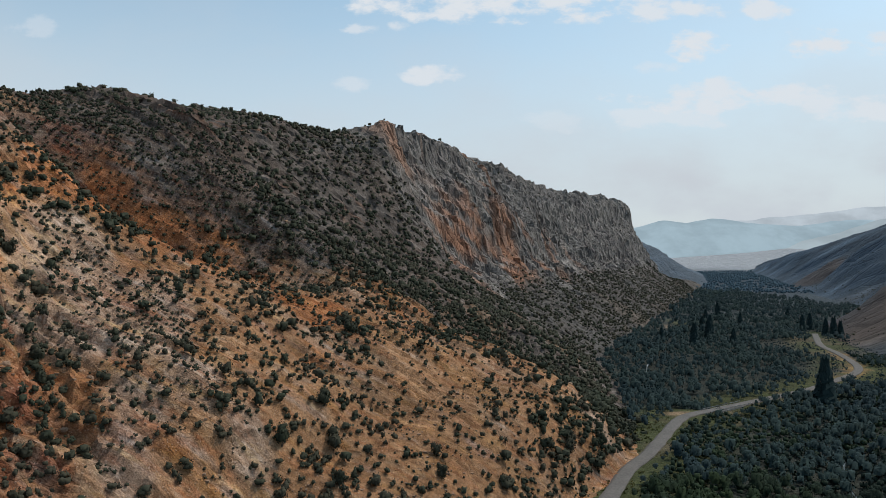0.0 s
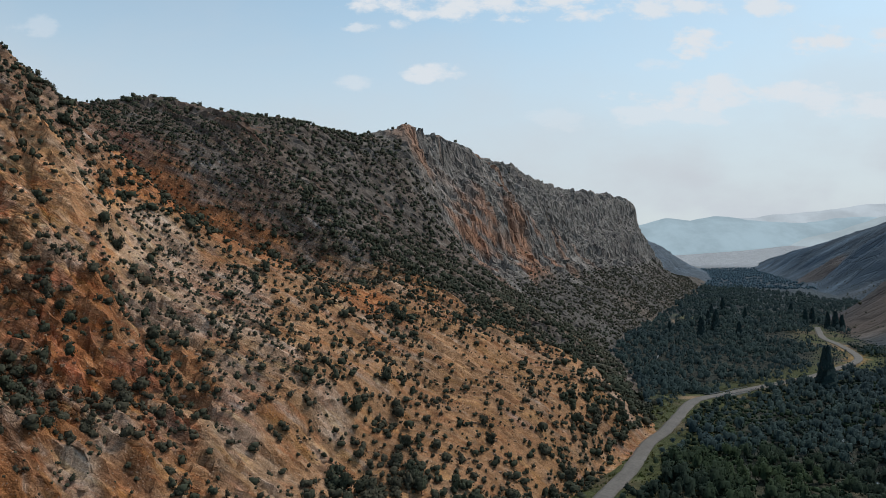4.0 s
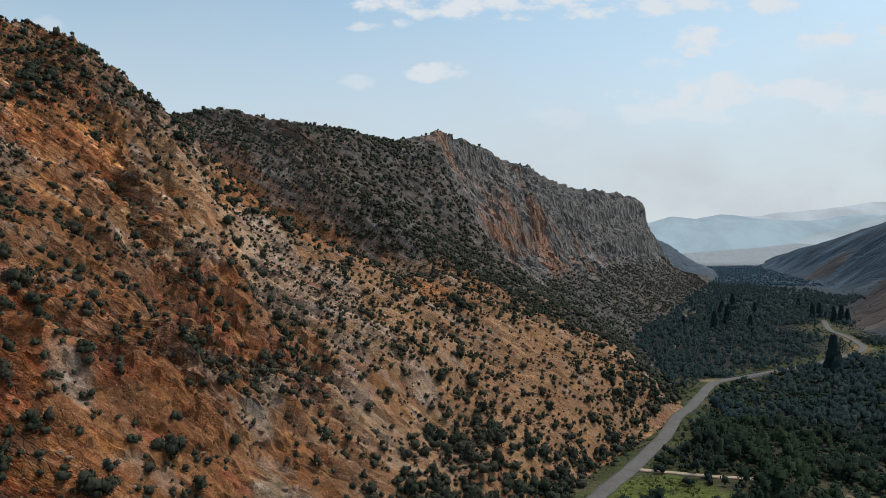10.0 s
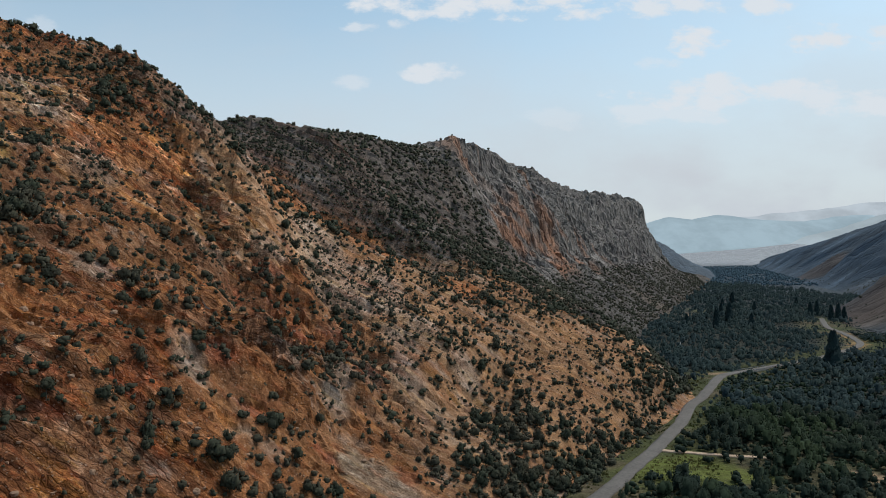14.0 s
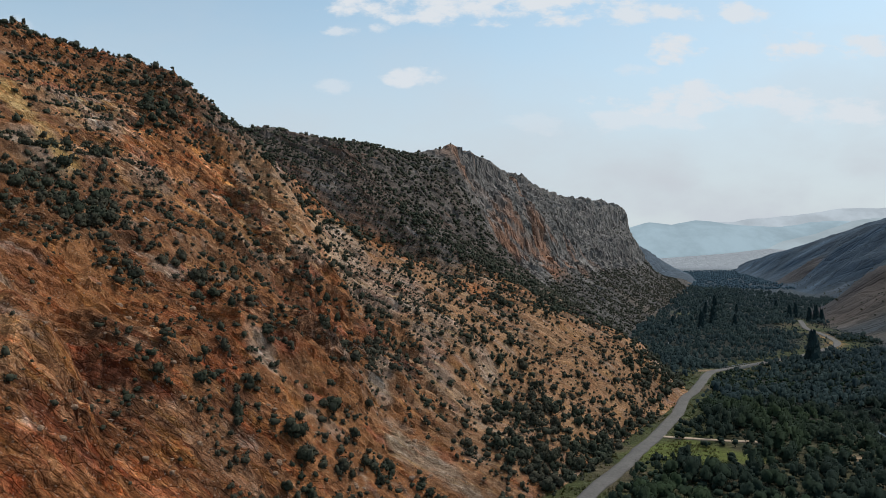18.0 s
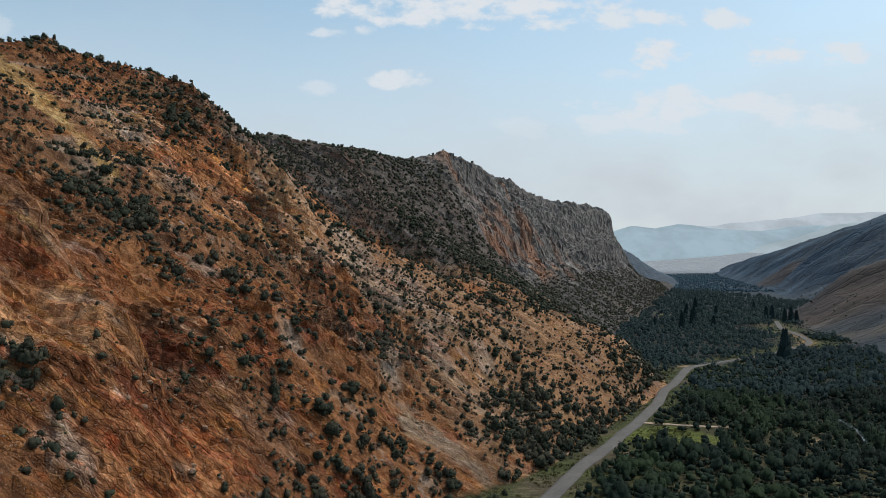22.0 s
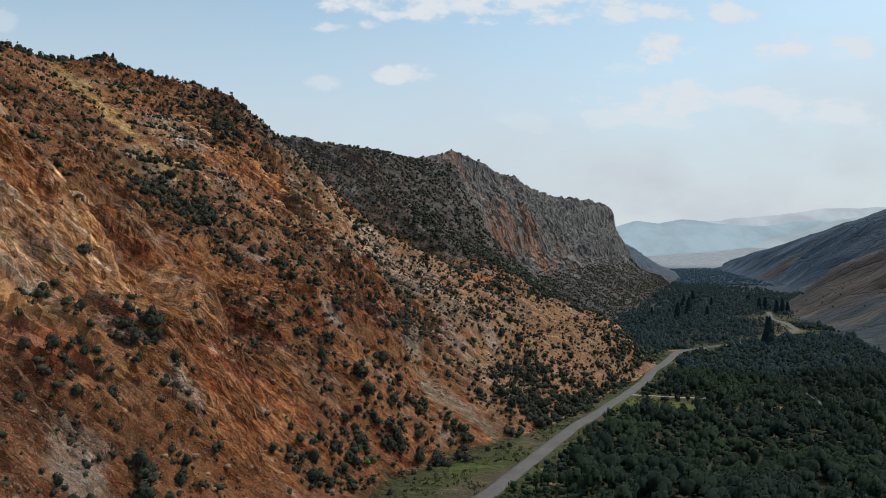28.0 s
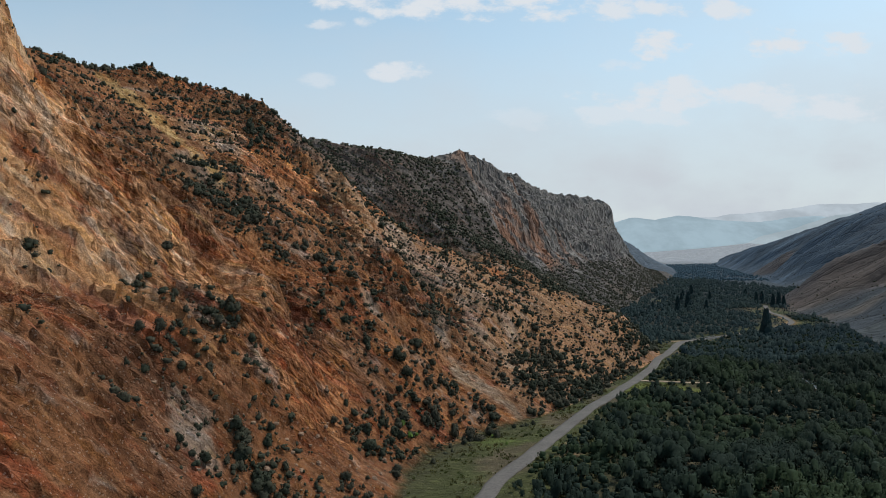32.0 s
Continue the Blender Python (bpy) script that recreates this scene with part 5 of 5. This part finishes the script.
ok = (along(WEST_FOOT, x, y)[0] < 30) & (along(EAST_FOOT, x, y)[0] > -30) & (fbm(x, y, 160, 3, 427) > -0.35)
x, y = x[ok], y[ok]
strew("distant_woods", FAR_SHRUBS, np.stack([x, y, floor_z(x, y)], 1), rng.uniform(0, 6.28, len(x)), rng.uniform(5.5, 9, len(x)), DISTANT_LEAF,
      "woods far down the valley, tinted blue for haze", "woods")

# spruces
SPRUCE = [plant("spruce", "tall dark spruce standing above the woods", "tree", "spruces of the valley", sh, CONIFER, (0.9, 0.02), 540 + k) for k, sh in enumerate(SPRUCES)]
x = np.array([197, 219, 242, 244, 384, 369, 383, 370, 372, 379, 330, 350, 205, 262, 300, 318], float)
y = np.array([352, 595, 620, 573, 761, 701, 713, 660, 650, 651, 820, 870, 640, 690, 780, 730], float)
tall = np.array([20, 16, 19, 13, 15, 14, 14, 14, 16, 13, 15, 16, 12, 14, 14, 13], float)
for k in range(len(x)):
    m = Matrix.Translation((x[k], y[k], float(floor_z(x[k:k + 1], y[k:k + 1])[0]) - 0.2)) @ Matrix.Rotation(k * 1.7, 4, "Z") @ Matrix.Scale(tall[k], 4)
    if k < 3:
        SPRUCE[k].matrix_basis = m
    else:
        keep_scale = SPRUCE[k % 3].scale.copy()
        SPRUCE[k % 3].scale = (1, 1, 1)
        copy_thing(SPRUCE[k % 3], m)
        SPRUCE[k % 3].scale = keep_scale

# scrub of the far hillside
x, y = scatter(rng, 24000, (170, 1000, 200, 1600))
z, d, arc = east(x, y)
ok = (d > 0) & (d < 330) & (rng.random(len(x)) < 0.3 + 0.5 * fbm(x, y, 60, 3, 441))
strew("east_scrub", FAR_SHRUBS, np.stack([x, y, z - 0.2], 1)[ok], rng.uniform(0, 6.28, ok.sum()), np.exp(rng.normal(0.25, 0.4, ok.sum())), JUNIPER,
      "dark scrub dotted over the dry hillside", "shrubs")

# low sage on the flats round the bend of the road
x, y = scatter(rng, 9000, (180, 420, 370, 680))
ok = (along(EAST_FOOT, x, y)[0] > -4) & (along(WEST_FOOT, x, y)[0] < -60) & (np.abs(along(ROAD, x, y)[0]) > 5.5) & (rng.random(len(x)) < 0.45 + 0.6 * fbm(x, y, 30, 3, 445))
ok &= (np.hypot(x - 270, y - 440) < 60) | (np.hypot(x - 325, y - 560) < 80)
x, y = x[ok], y[ok]
strew("sage_scrub", FAR_SHRUBS, np.stack([x, y, floor_z(x, y) - 0.05], 1), rng.uniform(0, 6.28, len(x)), np.exp(rng.normal(0.1, 0.35, len(x))), FAR_LEAF,
      "grey-green sage scrub on the flats beside the road", "shrubs")

# a few fresh green bushes at the foot of the slope
FRESH = leaf_material("fresh_green_leaves", (0.07, 0.12, 0.025, 1), (0.10, 0.16, 0.035, 1), (0.085, 0.13, 0.03, 1), 0.1)
for k, (px, py, s) in enumerate(((-97, 37, 2.6), (-99.5, 39.5, 2.2), (-95, 40, 2.0), (-101, 42, 1.6), (-66, 58, 1.3), (-62, 47, 1.1))):
    bush = plant("green_bush", "fresh green bush on the grass at the slope's foot", "bush", "green bushes by the road", TREES[k], FRESH, (0.5, 0.03), 560 + k)
    ground_z = max(float(west(np.array([px]), np.array([py]))[0][0]), float(floor_z(np.array([px]), np.array([py]))[0]))
    bush.matrix_basis = Matrix.Translation((px, py, ground_z - 0.1)) @ Matrix.Scale(s, 4)

# ---- stones ----
STONES = []
for k in range(6):
    r2 = np.random.default_rng(600 + k)
    v, f = cube_ball(1, r2, 0.8)
    STONES.append((v * np.array((0.62, 0.45, 0.36)) * (0.8 + 0.4 * r2.random(3)), f))
x, y = scatter(rng, 46000, (-300, 100, -150, 320))
z, d, arc = west(x, y)
ok = (d > 0) & (d < 215) & in_view(x, y) & (rng.random(len(x)) < 0.45 + 0.7 * fbm(x, y, 30, 3, 451))
x, y, z = x[ok], y[ok], z[ok]
size = np.minimum(np.exp(rng.normal(-0.7, 0.5, len(x))), 1.5)
turn = rng.uniform(0, 6.28, len(x))
one = np.zeros(len(x), bool)
one[np.argsort(-(size - 0.006 * np.hypot(x + 60, y)))[:120]] = True
BOULDERS = []
for k in range(6):
    r2 = np.random.default_rng(640 + k)
    v, f = cube_ball(3, r2, 0.35)
    v = v + 0.35 * np.sign(v) * np.abs(v) ** 0.5 * (0.5 + 0.5 * r2.random((1, 3)))
    BOULDERS.append((v * np.array((0.62, 0.5, 0.4)) * (0.7 + 0.3 * r2.random(3)), f))
boulder_mesh = [sheet("boulder", v, f, stone_mat, smooth=False) for v, f in BOULDERS]
for n_, i in enumerate(np.flatnonzero(one)):
    ob = boulder_mesh[n_ % 6] if n_ < 6 else boulder_mesh[n_ % 6].copy()
    if n_ >= 6:
        scene.collection.objects.link(ob)
    ob.matrix_basis = Matrix.Translation((x[i], y[i], z[i])) @ Matrix.Rotation(turn[i], 4, "Z") @ Matrix.Scale(size[i], 4)
    tagged(ob, "rough angular boulder lying on the slope", "boulder", "boulders on the hillside")
# boulders under the edge of the ridge
xb, yb = scatter(rng, 900, (-85, 50, 240, 318))
pb = beyond(xb, yb)
near = (pb > -38) & (pb < 16) & (rng.random(len(xb)) < 0.35 + 0.5 * fbm(xb, yb, 18, 2, 455))
xb, yb = xb[near][:70], yb[near][:70]
zb = west(xb, yb)[0]
for k in range(len(xb)):
    ob = boulder_mesh[k % 6].copy()
    scene.collection.objects.link(ob)
    ob.matrix_basis = Matrix.Translation((xb[k], yb[k], zb[k] + 0.1)) @ Matrix.Rotation(k * 2.1, 4, "Z") @ Matrix.Scale(0.9 + 1.5 * float(rng.random()) ** 2, 4)
    tagged(ob, "pale orange boulder lying among junipers below the ridge", "boulder", "boulders below the ridge")
strew("slope_stones", STONES, np.stack([x, y, z], 1)[~one], turn[~one], size[~one], stone_mat, "loose stones strewn down the slope", "stones", False)

# ---- grass along the road ----
r3 = np.random.default_rng(77)
blades = []
for k in range(4):
    n_b = 9
    a, h2, o = r3.uniform(0, 6.28, n_b), r3.uniform(0.5, 1.0, n_b), r3.normal(0, 0.3, (n_b, 2))
    q = [[(ox - 0.14 * math.cos(t), oy - 0.14 * math.sin(t), 0), (ox + 0.14 * math.cos(t), oy + 0.14 * math.sin(t), 0),
          (ox + 0.25 * math.sin(t) + 0.05, oy + 0.2, hh), (ox + 0.25 * math.sin(t) - 0.05, oy + 0.2, hh)] for t, hh, (ox, oy) in zip(a, h2, o)]
    blades.append((np.array(q).reshape(-1, 3), np.arange(n_b * 4).reshape(-1, 4)))
x, y = scatter(r3, 26000, (-125, 110, -110, 320))
rd = along(ROAD, x, y)[0]
wd = along(WEST_FOOT, x, y)[0]
ok = (np.abs(rd) > 3.1) & (np.abs(rd) < 26) & (wd < -0.5) & (fbm(x, y, 10, 3, 461) > -0.1)
x, y = x[ok], y[ok]
strew("verge_grass", blades, np.stack([x, y, floor_z(x, y) - 0.03], 1), r3.uniform(0, 6.28, len(x)), r3.uniform(0.4, 1.0, len(x)), GRASS,
      "rough green and dry grass beside the road", "grass")
